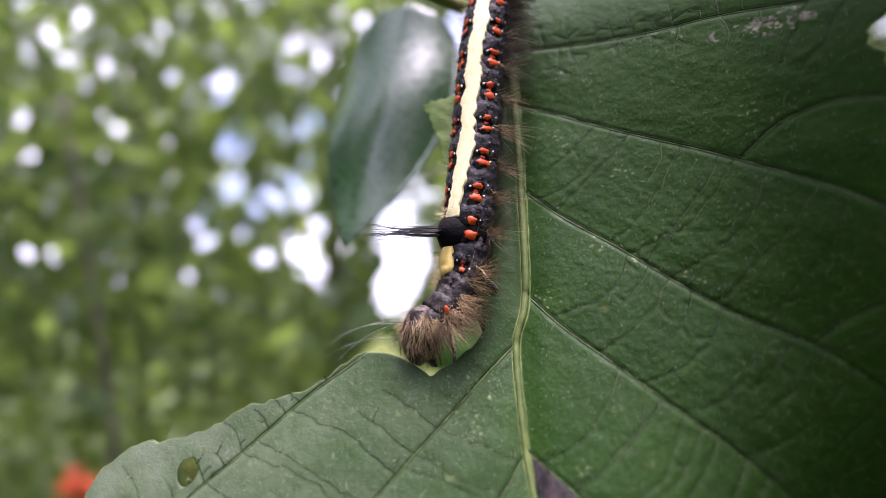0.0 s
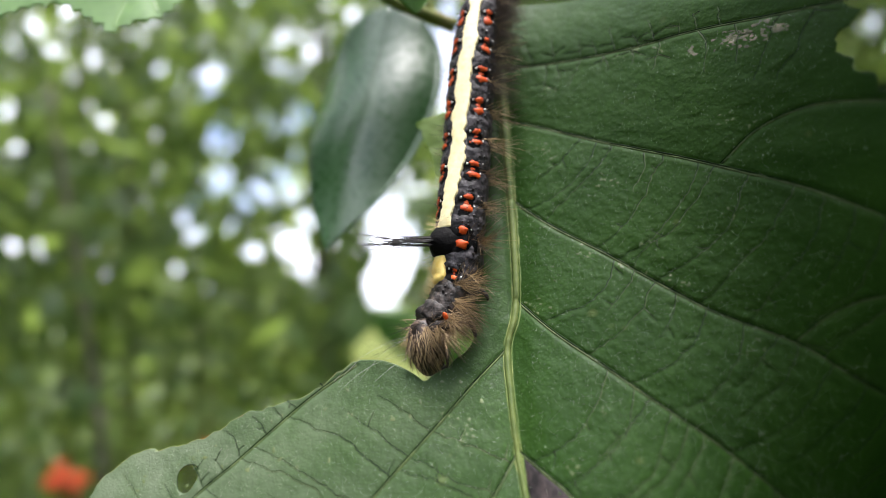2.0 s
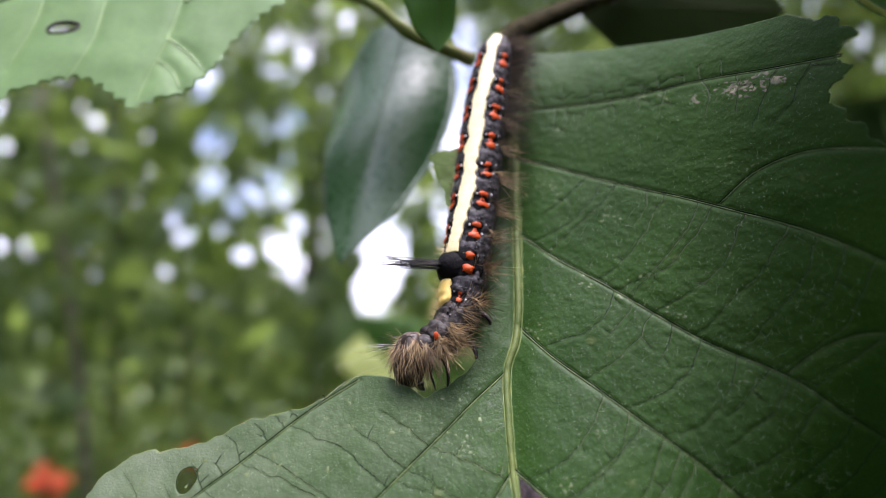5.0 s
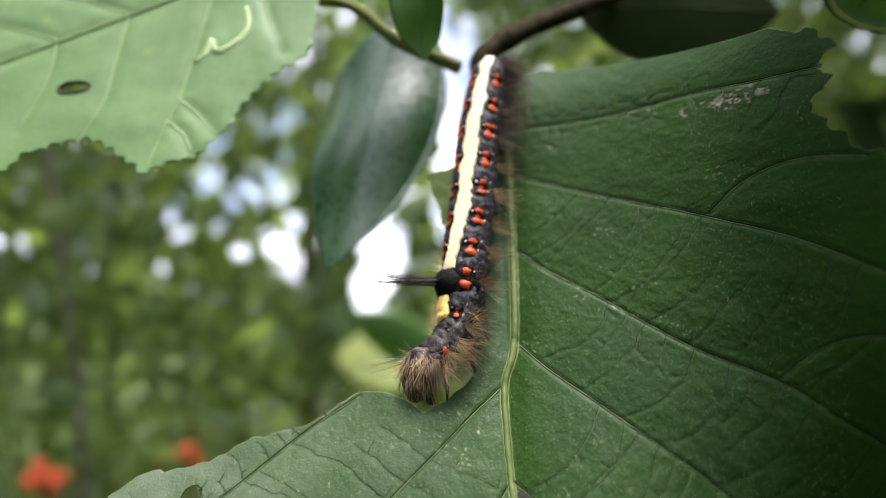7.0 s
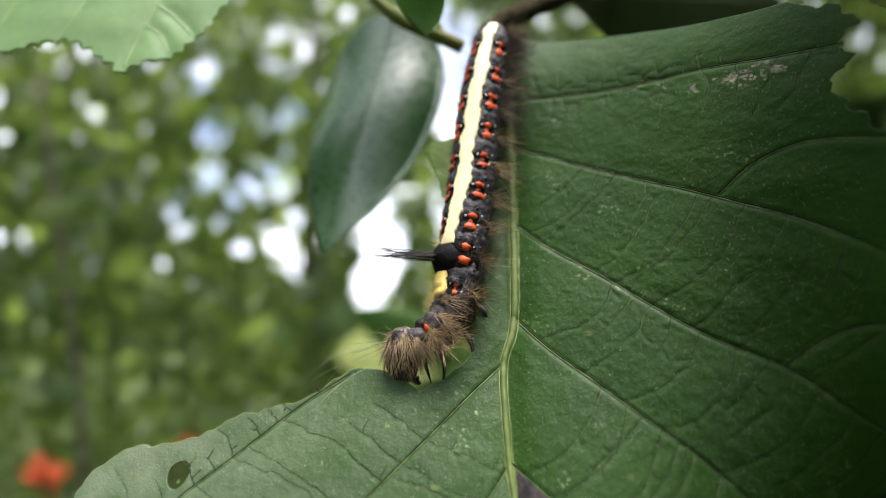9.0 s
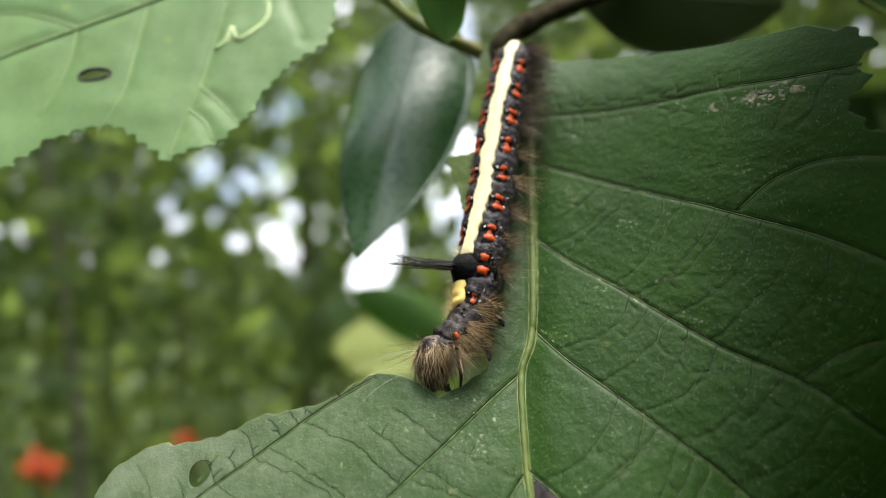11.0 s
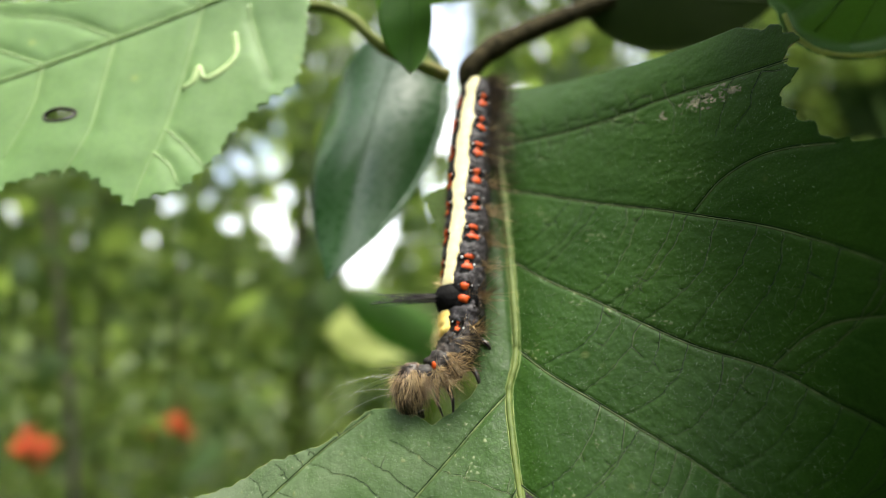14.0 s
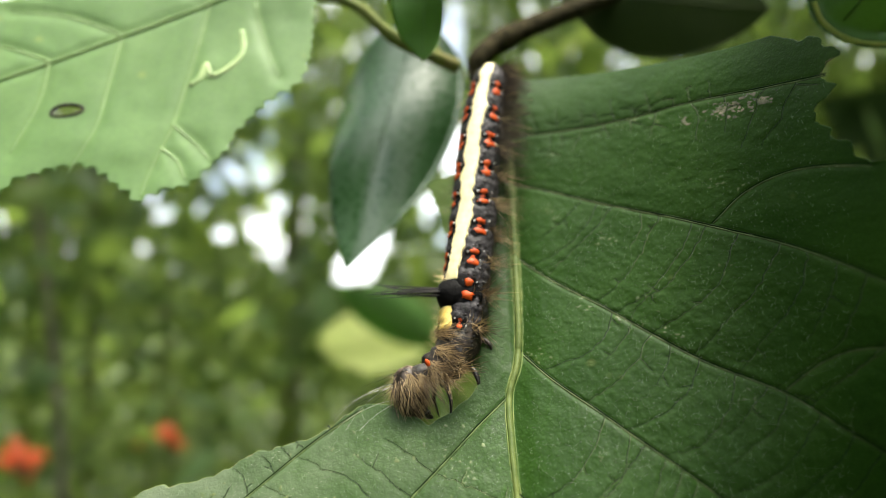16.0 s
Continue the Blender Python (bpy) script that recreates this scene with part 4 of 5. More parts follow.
        hair(pile, c + (-1.2, -0.6, rng.uniform(-0.2, 1.8)), way, rng.uniform(5.5, 10), 0.012, (0, 0, -0.38), rng, 11)
    part("long_white_hairs", pile.verts(), pile.f, MAT_WHITE, head, "long curved whitish hairs", kind="stuff")
    pile = Pile()
    for _ in range(22):
        way = np.array([-1.0, -0.2, rng.uniform(-0.1, 0.35)])
        hair(pile, m + (-0.8, -1.0, rng.uniform(0.4, 1.6)), way, rng.uniform(2.5, 6), 0.016, (0, 0, -0.05), rng, 6)
    part("dark_bristles", pile.verts(), pile.f, MAT_INK, head, "fine dark bristles", kind="stuff")


# ---- other leaves and twigs of the same plant ----
def drawn_leaf(name, label, at, outline, depth, mat, vein_mat, midrib, veins, thick=0.3, cell=0.45, group="", holes=()):
    root = thing(name, label, "leaf", at, group)
    lines = [spline(midrib, 0.6)] + [spline(w, 0.6) for w in veins]

    def relief(x, z):
        q = np.c_[np.ravel(x), np.ravel(z)].astype(float)
        d = np.min([nearest_on(w, q, closed=False)[1] for w in lines], axis=0)
        return depth(x, z) + (0.22 * np.exp(-(d / 0.9) ** 2) + 0.14 * smooth_noise(q[:, 0], q[:, 1], 35, 6.0)).reshape(np.shape(x))

    v, f = blade(outline, holes, relief, cell, thick)
    part("blade", v, f, mat, root)
    lift = lambda line, up: np.c_[line[:, 0], relief(line[:, 0], line[:, 1]) - up, line[:, 1]]
    line = spline(midrib, 0.6)
    part("midrib", *tube(lift(line, 0.05), np.linspace(0.3, 0.15, len(line)), 8), vein_mat, root)
    for w in veins:
        line = spline(w, 0.6)
        part("side_vein", *tube(lift(line, 0.0), np.linspace(0.15, 0.08, len(line)), 5), vein_mat, root)
    return root


def pale_leaf():
    # seen rows of the leaf lie further off the higher they are
    slope, k = 0.6, 86 / 1305
    far = lambda y: 86 + slope * (362 - y) * k
    px = lambda pts: np.array([((x - 784) / 1305 * far(y) + 546 * k, (441 - y) / 1305 * far(y) - 79 * k) for x, y in pts])
    ys = np.linspace(520, -120, 60)
    zs = (441 - ys) / 1305 * far(ys) - 79 * k
    low = px([(560, -40), (552, 60), (542, 120), (520, 150), (480, 175), (445, 205), (415, 238), (404, 262), (365, 300), (333, 330), (300, 338), (262, 352), (238, 364), (222, 350), (203, 336), (178, 318), (150, 303), (105, 308), (70, 318), (30, 332), (0, 355), (-90, 400), (-220, 430)])
    top = px([(-330, 300), (-200, 130), (-60, 30), (150, 5), (330, -20), (470, -35)])
    depth = lambda x, z: np.interp(z, zs, far(ys) - 86) + 0.25 * smooth_noise(x, z, 31, 14.0)
    outline = np.vstack([toothed(low, 1.75, -0.8, 6, 0.18), spline(top, 0.4)])
    a = np.linspace(0, 2 * np.pi, 24, endpoint=False)
    c = px([(118, 204)])[0]
    hole = np.c_[c[0] + 1.9 * np.cos(a) + 0.2 * np.cos(2 * a), c[1] + 0.85 * np.sin(a) + 0.25 * np.cos(a)]
    root = drawn_leaf("pale_leaf", "pale green toothed leaf with a small hole, on the same twig", PALE_AT, outline, depth, MAT_PALE, MAT_PALE_VEIN,
                      px([(515, -55), (440, -22), (366, 8), (214, 71), (88, 122), (-39, 172), (-160, 235)]),
                      [px(w) for w in ([(448, 2), (452, 30), (468, 80), (490, 132)], [(366, 10), (345, 90), (303, 223), (270, 290), (246, 349)], [(303, 220), (340, 250), (372, 285)], [(283, 262), (312, 285), (325, 318)], [(214, 72), (190, 160), (170, 230), (120, 312)], [(88, 124), (70, 190), (20, 280)], [(366, 6), (280, -20), (170, -25)], [(214, 68), (120, 40), (20, 35)], [(88, 118), (0, 95), (-80, 100)])], holes=[hole], cell=0.4)
    rim = np.vstack([hole, hole[:1]])
    part("hole_rim", *tube(np.c_[rim[:, 0], depth(rim[:, 0], rim[:, 1]) + 0.1, rim[:, 1]], 0.22, 7), MAT_ROT, root, "brown rim of the hole")
    line = spline(px([(334, 153), (352, 140), (362, 116), (372, 136), (405, 118), (426, 92), (423, 55)]), 0.3)
    v, f = tube(np.c_[line[:, 0], depth(line[:, 0], line[:, 1]) + 0.5, line[:, 1]], 0.62 + 0.1 * smooth_noise(line[:, 0], line[:, 1], 36, 3.0), 8)
    part("mine", v, f, MAT_MINE, root, "pale winding leaf mine")
    return root


def simple_leaf(name, label, at, long, wide, fold, curl, mat, vein_mat, pose_deg, group="", veins=6, full=1.05):
    """A pointed oval leaf that hangs from its base, folded on the midrib and curled along it."""
    root = thing(name, label, "leaf", at, group)
    root.matrix_world = root.matrix_world @ pose(0, 0, 0, *pose_deg)
    n, m = 40, 21
    profile = lambda q: wide / 2 * np.sin(np.pi * np.clip(q, 0, 1) ** full) ** 0.72 * np.clip((1.02 - q) / 0.2, 0, 1) ** 0.35
    t, v = np.meshgrid(np.linspace(0, 1, n), np.linspace(-1, 1, m), indexing="ij")
    half = profile(t)
    surf = lambda tt, vv: np.stack([vv, fold * 2.2 * vv ** 2 / wide - 0.08 * fold * np.exp(-(vv / 1.2) ** 2) + curl * tt ** 2 * long + 0.03 * long * np.sin(tt * 10 + 3 * vv / wide) * (0.3 + (vv / wide) ** 2), -tt * long], -1)
    front = surf(t, v * half)
    back = front + (0, 0.35, 0)
    k = n * m
    fa = grid_faces(n, m)
    rim = []
    for i in range(n - 1):
        rim += [(i * m, (i + 1) * m, (i + 1) * m + k, i * m + k), ((i + 1) * m - 1, (i + 2) * m - 1, (i + 2) * m - 1 + k, (i + 1) * m - 1 + k)]
    part("blade", np.vstack([front.reshape(-1, 3), back.reshape(-1, 3)]), fa + [tuple(j + k for j in q[::-1]) for q in fa] + rim, mat, root)
    tt = np.linspace(0, 0.97, 30)
    part("midrib", *tube(surf(tt, tt * 0) + (0, 0.12, 0), np.linspace(0.35, 0.15, 30), 7), vein_mat, root)
    for i in range(veins):
        for sgn in (-1, 1):
            t0 = 0.08 + 0.75 * i / veins
            q = np.linspace(0, 0.92, 14)
            tl = t0 + 0.16 * q
            hl = profile(tl)
            part("side_vein", *tube(surf(tl, sgn * q * hl), 0.12, 4), vein_mat, root)
    return root


def corner_leaf():
    k = 84 / 1305
    px = lambda pts: np.array([((x - 1440) * k, -(y - 10) * k) for x, y in pts])
    low = px([(1422, -30), (1438, 2), (1462, 22), (1492, 36), (1530, 42), (1570, 42), (1620, 34), (1690, 0), (1740, -60)])
    # Upper part lies out of view, enlarged to shade the eaten leaf's right side.
    top = px([(1900, -160), (2150, -300), (2300, -600), (2150, -900), (1800, -1020), (1450, -1000), (1200, -780), (1160, -500), (1255, -280), (1360, -150), (1410, -80)])
    outline = np.vstack([toothed(low, 1.1, 0.6, 9, 0.15)[::-1], spline(top[::-1], 0.4)])
    lip = spline(low, 0.4)

    def depth(x, z):
        d = nearest_on(lip, np.c_[np.ravel(x), np.ravel(z)].astype(float), closed=False)[1].reshape(np.shape(x))
        return np.minimum(d, 2.2) * 0.8 - 0.75 * np.maximum(d - 2.2, 0) + 0.25 * smooth_noise(x, z, 33, 7.0)

    root = drawn_leaf("corner_leaf", "fresh green toothed leaf with a curled lip, above the eaten leaf, unseen part enlarged to shade it", CORNER_AT, outline, depth, MAT_FRESH, MAT_FRESH,
                      px([(1990, -920), (1800, -500), (1600, -180), (1500, -10)]), [px(w) for w in ([(1700, -330), (1740, -150), (1700, -20)], [(1600, -180), (1590, -70), (1570, 25)], [(1560, -110), (1490, -70), (1440, -20)], [(1850, -610), (1960, -400), (2000, -260)], [(1800, -500), (1560, -420), (1330, -300)])], cell=0.5)
    up = np.c_[lip[:, 0], np.zeros(len(lip)), lip[:, 1]] + np.c_[np.linspace(0.7, 0.0, len(lip)), np.zeros(len(lip)), np.linspace(0.3, 0.8, len(lip))]
    # The lip's brightness is painted: a paler tube along the edge.
    part("curled_lip", *tube(up, 0.25 + 0.12 * smooth_noise(up[:, 0], up[:, 0] * 0, 34, 2.0), 9), MAT_LEAF_LIT, root, "pale green curled lip")
    return root


def twig():
    root = thing("twig", "dark brown twig with a green leaf stalk, blurred above the leaf", "twig", TWIG_AT)
    k = 88 / 1305
    px = lambda pts: np.array([((x - 784) / 1305 * (88 + d) + 72 * k, d, (441 - y) / 1305 * (88 + d) - 375 * k) for x, y, d in pts])
    line = spline(px([(872, 160, 20), (856, 128, 18), (858, 100, 18), (905, 62, 21), (975, 30, 26), (1100, -20, 34)]), 0.6)
    part("stem", *tube(line, np.interp(np.arange(len(line)), [0, len(line) * 0.2, len(line)], [1.7, 1.7, 1.5]) * (1 + 0.12 * smooth_noise(line[:, 0], line[:, 0] * 0, 77, 3.0)), 10), MAT_TWIG, root)
    line = spline(px([(450, -12, 24), (525, 2, 20), (600, 6, 17), (645, 24, 15), (680, 54, 14), (715, 78, 14), (760, 96, 14), (815, 118, 16)]), 0.6)
    part("leaf_stalk", *tube(line, np.linspace(0.6, 1.0, len(line)) * (1 + 0.1 * smooth_noise(line[:, 0], line[:, 2], 78, 2.0)), 9), MAT_STALK, root, "green leaf stalk")
    line = spline(px([(812, 125, 16), (785, 100, 16), (765, 60, 17), (745, 0, 18)]), 0.6)
    part("leaf_stalk", *tube(line, 0.5, 9), MAT_STALK, root, "green leaf stalk")
    return root


def top_leaf():
    k = 100 / 1305
    px = lambda pts: np.array([((x - 740) * k, -(y + 50) * k) for x, y in pts])
    low = px([(690, -30), (715, -42), (740, -50), (790, -60), (830, -64), (870, -72), (905, -88), (935, -115)])
    top = px([(940, -160), (860, -200), (760, -190), (700, -120), (684, -60)])
    outline = np.vstack([toothed(low, 1.3, -0.4, 15, 0.2), spline(top, 0.4)])
    depth = lambda x, z: -0.5 * z + 0.2 * smooth_noise(x, z, 38, 6.0)
    return drawn_leaf("top_leaf", "fresh green toothed leaf on top of the twig, out of focus", TWIG_AT + (1.5, 12.0, 8.8), outline, depth, MAT_PALE, MAT_PALE_VEIN,
                      px([(690, -45), (780, -100), (880, -150)]), [px(w) for w in ([(740, -75), (770, -70), (790, -62)], [(800, -110), (840, -90), (868, -76)])])


CORNER_AT = np.array([45.2, 84.0, 26.0])
PALE_AT, DARK_AT, TWIG_AT = np.array([-22.43, 58.8, 2.15]) * 86 / 58, np.array([-8.1, 105.31, -1.8]), np.array([-2.69, 88.4, 24.2])


# ---- the wood behind ----
def gap_list():
    """Openings in the foliage, as direction (x/y, z/y), half widths, and the share of leaves that they lack."""
    big = [(390, 235, 30, 24, 0.9), (382, 305, 20, 28, 0.9), (440, 335, 40, 26, 0.82), (490, 320, 34, 34, 0.78), (535, 425, 50, 56, 0.84), (430, 420, 48, 28, 0.6), (685, 430, 44, 80, 0.97), (735, 330, 30, 30, 0.8), (680, 500, 38, 45, 0.92), (824, 330, 42, 110, 0.97), (805, 110, 44, 120, 0.98), (500, 200, 40, 22, 0.6), (90, 60, 80, 50, 0.3), (380, 140, 30, 40, 0.45), (520, 90, 50, 40, 0.4)]
    small = [(302, 468), (214, 408), (176, 205), (130, 125), (150, 90), (10, 188), (20, 250), (60, 40), (120, 0), (265, 30), (278, 112), (550, 90), (318, 385), (335, 410), (400, 395), (445, 440), (515, 270), (540, 488), (60, 428), (10, 425), (365, 130), (500, 60), (620, 20), (825, 55)]
    return [((x - 784) / 1305, (441 - y) / 1305, a / 1305, b / 1305, k) for x, y, a, b, k in big + [(x, y, 7, 7, 1.0) for x, y in small]]


GAPS = gap_list()


def foliage(name, label, category, at, count, box, leaf, mat, seed, open_gaps=True, trunk=None):
    """A tree or shrub: trunk and limbs, and a crown of many small leaves, in metres of the local frame."""
    rng = np.random.RandomState(seed)
    root = new(name)
    root.empty_display_size = 0.1
    root.matrix_world = FRAME @ Matrix.Translation(at)
    tagged(root, label=label, category=category)
    lo, hi = np.array(box[0], float), np.array(box[1], float)
    # leaves gather in sprays
    sprays = rng.uniform(lo, hi, (max(8, count // 22), 3))
    p = sprays[rng.randint(0, len(sprays), count)] + rng.normal(0, min(0.16 * leaf / 0.06, 0.3), (count, 3))
    size = leaf * rng.uniform(0.5, 1.25, count)
    above = p[:, 2] > local_ground(p[:, 0], p[:, 1]) + 0.08
    p, size, count = p[above], size[above], int(above.sum())
    if open_gaps:
        gx, gz = p[:, 0] / p[:, 1], p[:, 2] / p[:, 1]
        ok = p[:, 1] > 0.3
        pad = 0.22 * size / np.maximum(p[:, 1], 0.3)
        for cx, cz, a, b, share in GAPS:
            ok &= (((gx - cx) / (a + pad)) ** 2 + ((gz - cz) / (b + pad)) ** 2 > 1) | (rng.rand(count) > share)
        p, size = p[ok], size[ok]
    n = len(p)
    way = rng.normal(0, 1, (n, 3)) + (0, 0, -0.5)
    way /= np.linalg.norm(way, axis=1)[:, None]
    nor = rng.normal(0, 0.55, (n, 3)) + (0, -0.35, 0.8)
    nor -= (nor * way).sum(1)[:, None] * way
    nor /= np.linalg.norm(nor, axis=1)[:, None]
    sd = np.cross(way, nor)
    L = size[:, None]
    pts = [p - way * L * 0.5, p + sd * L * 0.3 - way * L * 0.1 - nor * L * 0.05, p + nor * L * 0.04 - way * L * 0.05, p - sd * L * 0.3 - way * L * 0.1 - nor * L * 0.05,
           p + sd * L * 0.2 + way * L * 0.25 - nor * L * 0.06, p - sd * L * 0.2 + way * L * 0.25 - nor * L * 0.06, p + way * L * 0.55 - nor * L * 0.12]
    verts = np.stack(pts, 1).reshape(-1, 3) - np.array(at)
    base = np.arange(n) * 7
    faces = [tuple(b + i for i in q) for b in base for q in ((0, 1, 2), (0, 2, 3), (1, 4, 2), (2, 5, 3), (4, 6, 2), (2, 6, 5))]
    ob = new("crown", mesh_of("crown", verts, faces, mat))
    ob.parent = root
    tagged(ob, kind="stuff")
    if trunk:
        for pts_, r0, r1 in trunk:
            line = spline(pts_, 0.15)
            ob = new("trunk", mesh_of("trunk", *tube(line - np.array(at), np.linspace(r0, r1, len(line)), 9), MAT_BARK))
            ob.parent = root
    return root


def local_ground(x, y):
    """Height of the ground in the local frame."""
    return -(EYE + y * math.sin(radians(TILT))) / math.cos(radians(TILT))


def wood():
    g = local_ground
    foliage("hazel_bush", "leafy hazel bush, out of focus, with sky gaps", "bush", (-0.6, 1.2, g(0, 1.2)), 4200, ((-1.5, 1.2, -0.25), (0.15, 2.0, 0.85)), 0.058, MAT_FOLIAGE, 41,
            trunk=[([(-0.6, 1.2, g(0, 1.2)), (-0.58, 1.25, -0.5), (-0.7, 1.3, 0.3)], 0.012, 0.005)])
    foliage("young_tree", "young tree with loose foliage and bright gaps", "tree", (-1.3, 2.6, g(0, 2.6)), 22000, ((-3.4, 2.0, -0.3), (0.8, 3.4, 2.2)), 0.065, MAT_FOLIAGE, 42,
            trunk=[([(-0.43, 2.6, g(0, 2.6)), (-0.42, 2.6, -0.3), (-0.45, 2.65, 0.9)], 0.025, 0.014), ([(-1.3, 2.9, g(0, 2.9)), (-1.25, 2.9, 0), (-1.3, 2.9, 1.5)], 0.03, 0.02)])
    foliage("beech_tree", "tall tree with dense green foliage", "tree", (-2.4, 4.6, g(0, 4.6)), 26000, ((-6.5, 3.8, -0.4), (1.6, 6.2, 4.2)), 0.12, MAT_FOLIAGE, 43,
            trunk=[([(-2.4, 4.6, g(0, 4.6)), (-2.3, 4.6, 0.5), (-2.2, 4.6, 3.0)], 0.06, 0.03), ([(-0.78, 4.4, g(0, 4.4)), (-0.76, 4.4, 0.5), (-0.72, 4.4, 2.4)], 0.04, 0.03)])
    foliage("side_tree", "broad tree with dark dense foliage", "tree", (3.0, 3.4, g(0, 3.4)), 11000, ((0.2, 1.4, -0.9), (4.5, 4.2, 3.6)), 0.12, MAT_FOLIAGE, 44,
            trunk=[([(2.4, 3.4, g(0, 3.4)), (2.4, 3.4, 0.5), (2.3, 3.4, 2.6)], 0.07, 0.03)])
    foliage("hawthorn_bush", "loose green bush behind the eaten leaf", "bush", (0.9, 1.3, g(0, 1.3)), 3800, ((0.15, 0.9, -0.7), (1.7, 1.7, 0.15)), 0.075, MAT_FOLIAGE, 52, open_gaps=False,
            trunk=[([(0.9, 1.3, g(0, 1.3)), (0.92, 1.32, -0.4), (0.85, 1.3, 0.4)], 0.014, 0.006)])
    foliage("alder_bush", "sunlit pale green bush behind the leaf tip", "bush", (1.2, 1.5, g(0, 1.5)), 3200, ((0.6, 1.2, 0.1), (1.9, 2.0, 0.9)), 0.08, MAT_UNDER, 53, open_gaps=False,
            trunk=[([(1.2, 1.5, g(0, 1.5)), (1.22, 1.5, -0.4), (1.15, 1.55, 0.6)], 0.014, 0.006)])
    foliage("undergrowth", "dense dim green undergrowth", "undergrowth", (-0.8, 2.4, g(0, 2.4)), 19000, ((-3.2, 1.7, -1.4), (1.6, 4.0, -0.15)), 0.056, MAT_UNDER, 45, open_gaps=True,
            trunk=[([(-0.36, 2.3, g(0, 2.3)), (-0.37, 2.3, -0.1)], 0.012, 0.01), ([(-0.8, 2.2, g(0, 2.2)), (-0.75, 2.2, -0.2)], 0.008, 0.006), ([(-0.62, 2.0, g(0, 2.0)), (-0.66, 2.0, -0.2)], 0.01, 0.007)])
    foliage("far_thicket", "dim far thicket of leaves", "thicket", (0, 8.0, g(0, 8)), 14000, ((-8.5, 6.0, -2.0), (6.0, 10.0, 1.6)), 0.17, MAT_UNDER, 46, open_gaps=True)
    # Three crowns out of view, added to block light from sides and rear.
    foliage("right_light_blocker", "unseen dark foliage added to block light from the right", "tree", (3.4, -0.6, g(0, -0.6)), 16000, ((1.0, -2.2, -1.2), (4.2, 1.6, 3.4)), 0.2, MAT_BLOCKER, 47, open_gaps=False,
            trunk=[([(2.6, -0.6, g(0, -0.6)), (2.5, -0.6, 0.5), (2.4, -0.5, 2.0)], 0.07, 0.04)])
    foliage("rear_light_blocker", "unseen dark foliage added to block light from behind the lens", "tree", (0.5, -3.4, g(0, -3.4)), 22000, ((-4.5, -4.6, -1.4), (4.5, -2.4, 1.3)), 0.22, MAT_BLOCKER, 48, open_gaps=False)
    foliage("left_light_blocker", "unseen dark foliage added to block light from the left", "bush", (-3.4, -0.4, g(0, 0)), 13000, ((-4.4, -3.0, -1.4), (-1.5, 1.0, 1.8)), 0.22, MAT_BLOCKER, 49, open_gaps=False)


def berries(at, seed, count):
    rng = np.random.RandomState(seed)
    root = new("berry_cluster")
    root.empty_display_size = 0.03
    root.matrix_world = FRAME @ Matrix.Translation(at)
    tagged(root, label="cluster of orange-red berries in the undergrowth, out of focus", category="berries", group="berry clusters")
    th, ph = np.meshgrid(np.linspace(0.05, np.pi - 0.05, 8), np.linspace(0, 2 * np.pi, 12, endpoint=False), indexing="ij")
    v = np.stack([np.sin(th) * np.cos(ph), np.sin(th) * np.sin(ph), np.cos(th)], -1).reshape(-1, 3) * 0.0085
    me = mesh_of("berry", v, grid_faces(8, 12, loop=True), MAT_BERRY)
    for _ in range(count):
        ob = new("berry", me)
        ob.parent = root
        ob.location = (rng.normal(0, 0.018), rng.normal(0, 0.014), rng.normal(0, 0.011))
    stem = np.array([(0, 0.02, 0.0), (0.01, 0.05, -0.2), (0.0, 0.08, -0.5)])
    ob = new("stalk", mesh_of("stalk", *tube(spline(stem, 0.05), 0.003, 6), MAT_STALK))
    ob.parent = root
    return root


def ground():
    n = 60
    e = np.sign(np.linspace(-1, 1, n)) * np.abs(np.linspace(-1, 1, n)) ** 3 * 400
    x, y = np.meshgrid(e, e, indexing="ij")
    z = 0.05 * smooth_noise(x, y, 71, 4.0) * np.exp(-np.hypot(x, y) / 60)
    ob = new("ground", mesh_of("ground", np.stack([x, y, z], -1).reshape(-1, 3), grid_faces(n, n), MAT_GROUND))
    tagged(ob, label="mossy green and brown forest floor", category="ground", kind="structure")


ground()
LEAF = eaten_leaf()
BODY, HEAD = caterpillar()
head_of(HEAD)
PALE = pale_leaf()
DARK = simple_leaf("glossy_leaf", "dark green glossy leaf hanging from the twig, out of focus", DARK_AT + (6.2, 19.0, 38.6), 46.5, 20.8, 0.4, 0.0, MAT_DARK, MAT_DARK, (-27, 4.5, -14), veins=0, full=0.6)
TWIG = twig()
SPROUT = simple_leaf("small_leaf", "small fresh green leaf on the twig, out of focus", TWIG_AT + (2.2, 2.0, 11.2), 13.5, 7.4, 0.3, 0.0, MAT_MID, MAT_MID, (0, -2, 30), veins=0)
# This leaf's shade is painted by its dark material.
ROOF = simple_leaf("shaded_leaf", "leaf behind the eaten leaf, shade painted in as dark green, out of focus", TWIG_AT + (63.3, 40.0, 18.5), 40.0, 19.0, 0.1, 0.0, MAT_LEAF_SHADE, MAT_LEAF_SHADE, (0, 88, 10), veins=0)
CORNER = corner_leaf()
TOP = top_leaf()
LOW = simple_leaf("low_leaf", "mid green leaf behind the caterpillar, out of focus", (22.0, 450.0, -80.0), 80.0, 30.0, 0.2, 0.0, MAT_MID, MAT_VEIN, (0, 116, 0))
# Backlight is painted into this leaf's pale colour.
simple_leaf("backlit_leaf", "leaf behind the caterpillar, backlight painted in as pale yellow-green, out of focus", (-39.0, 680.0, -59.4), 70.0, 97.0, 0.15, 0.0, MAT_LEAF_LIT, MAT_VEIN, (-32, 0, 0))
berries((-0.688, 1.3, -0.40), 5, 26)
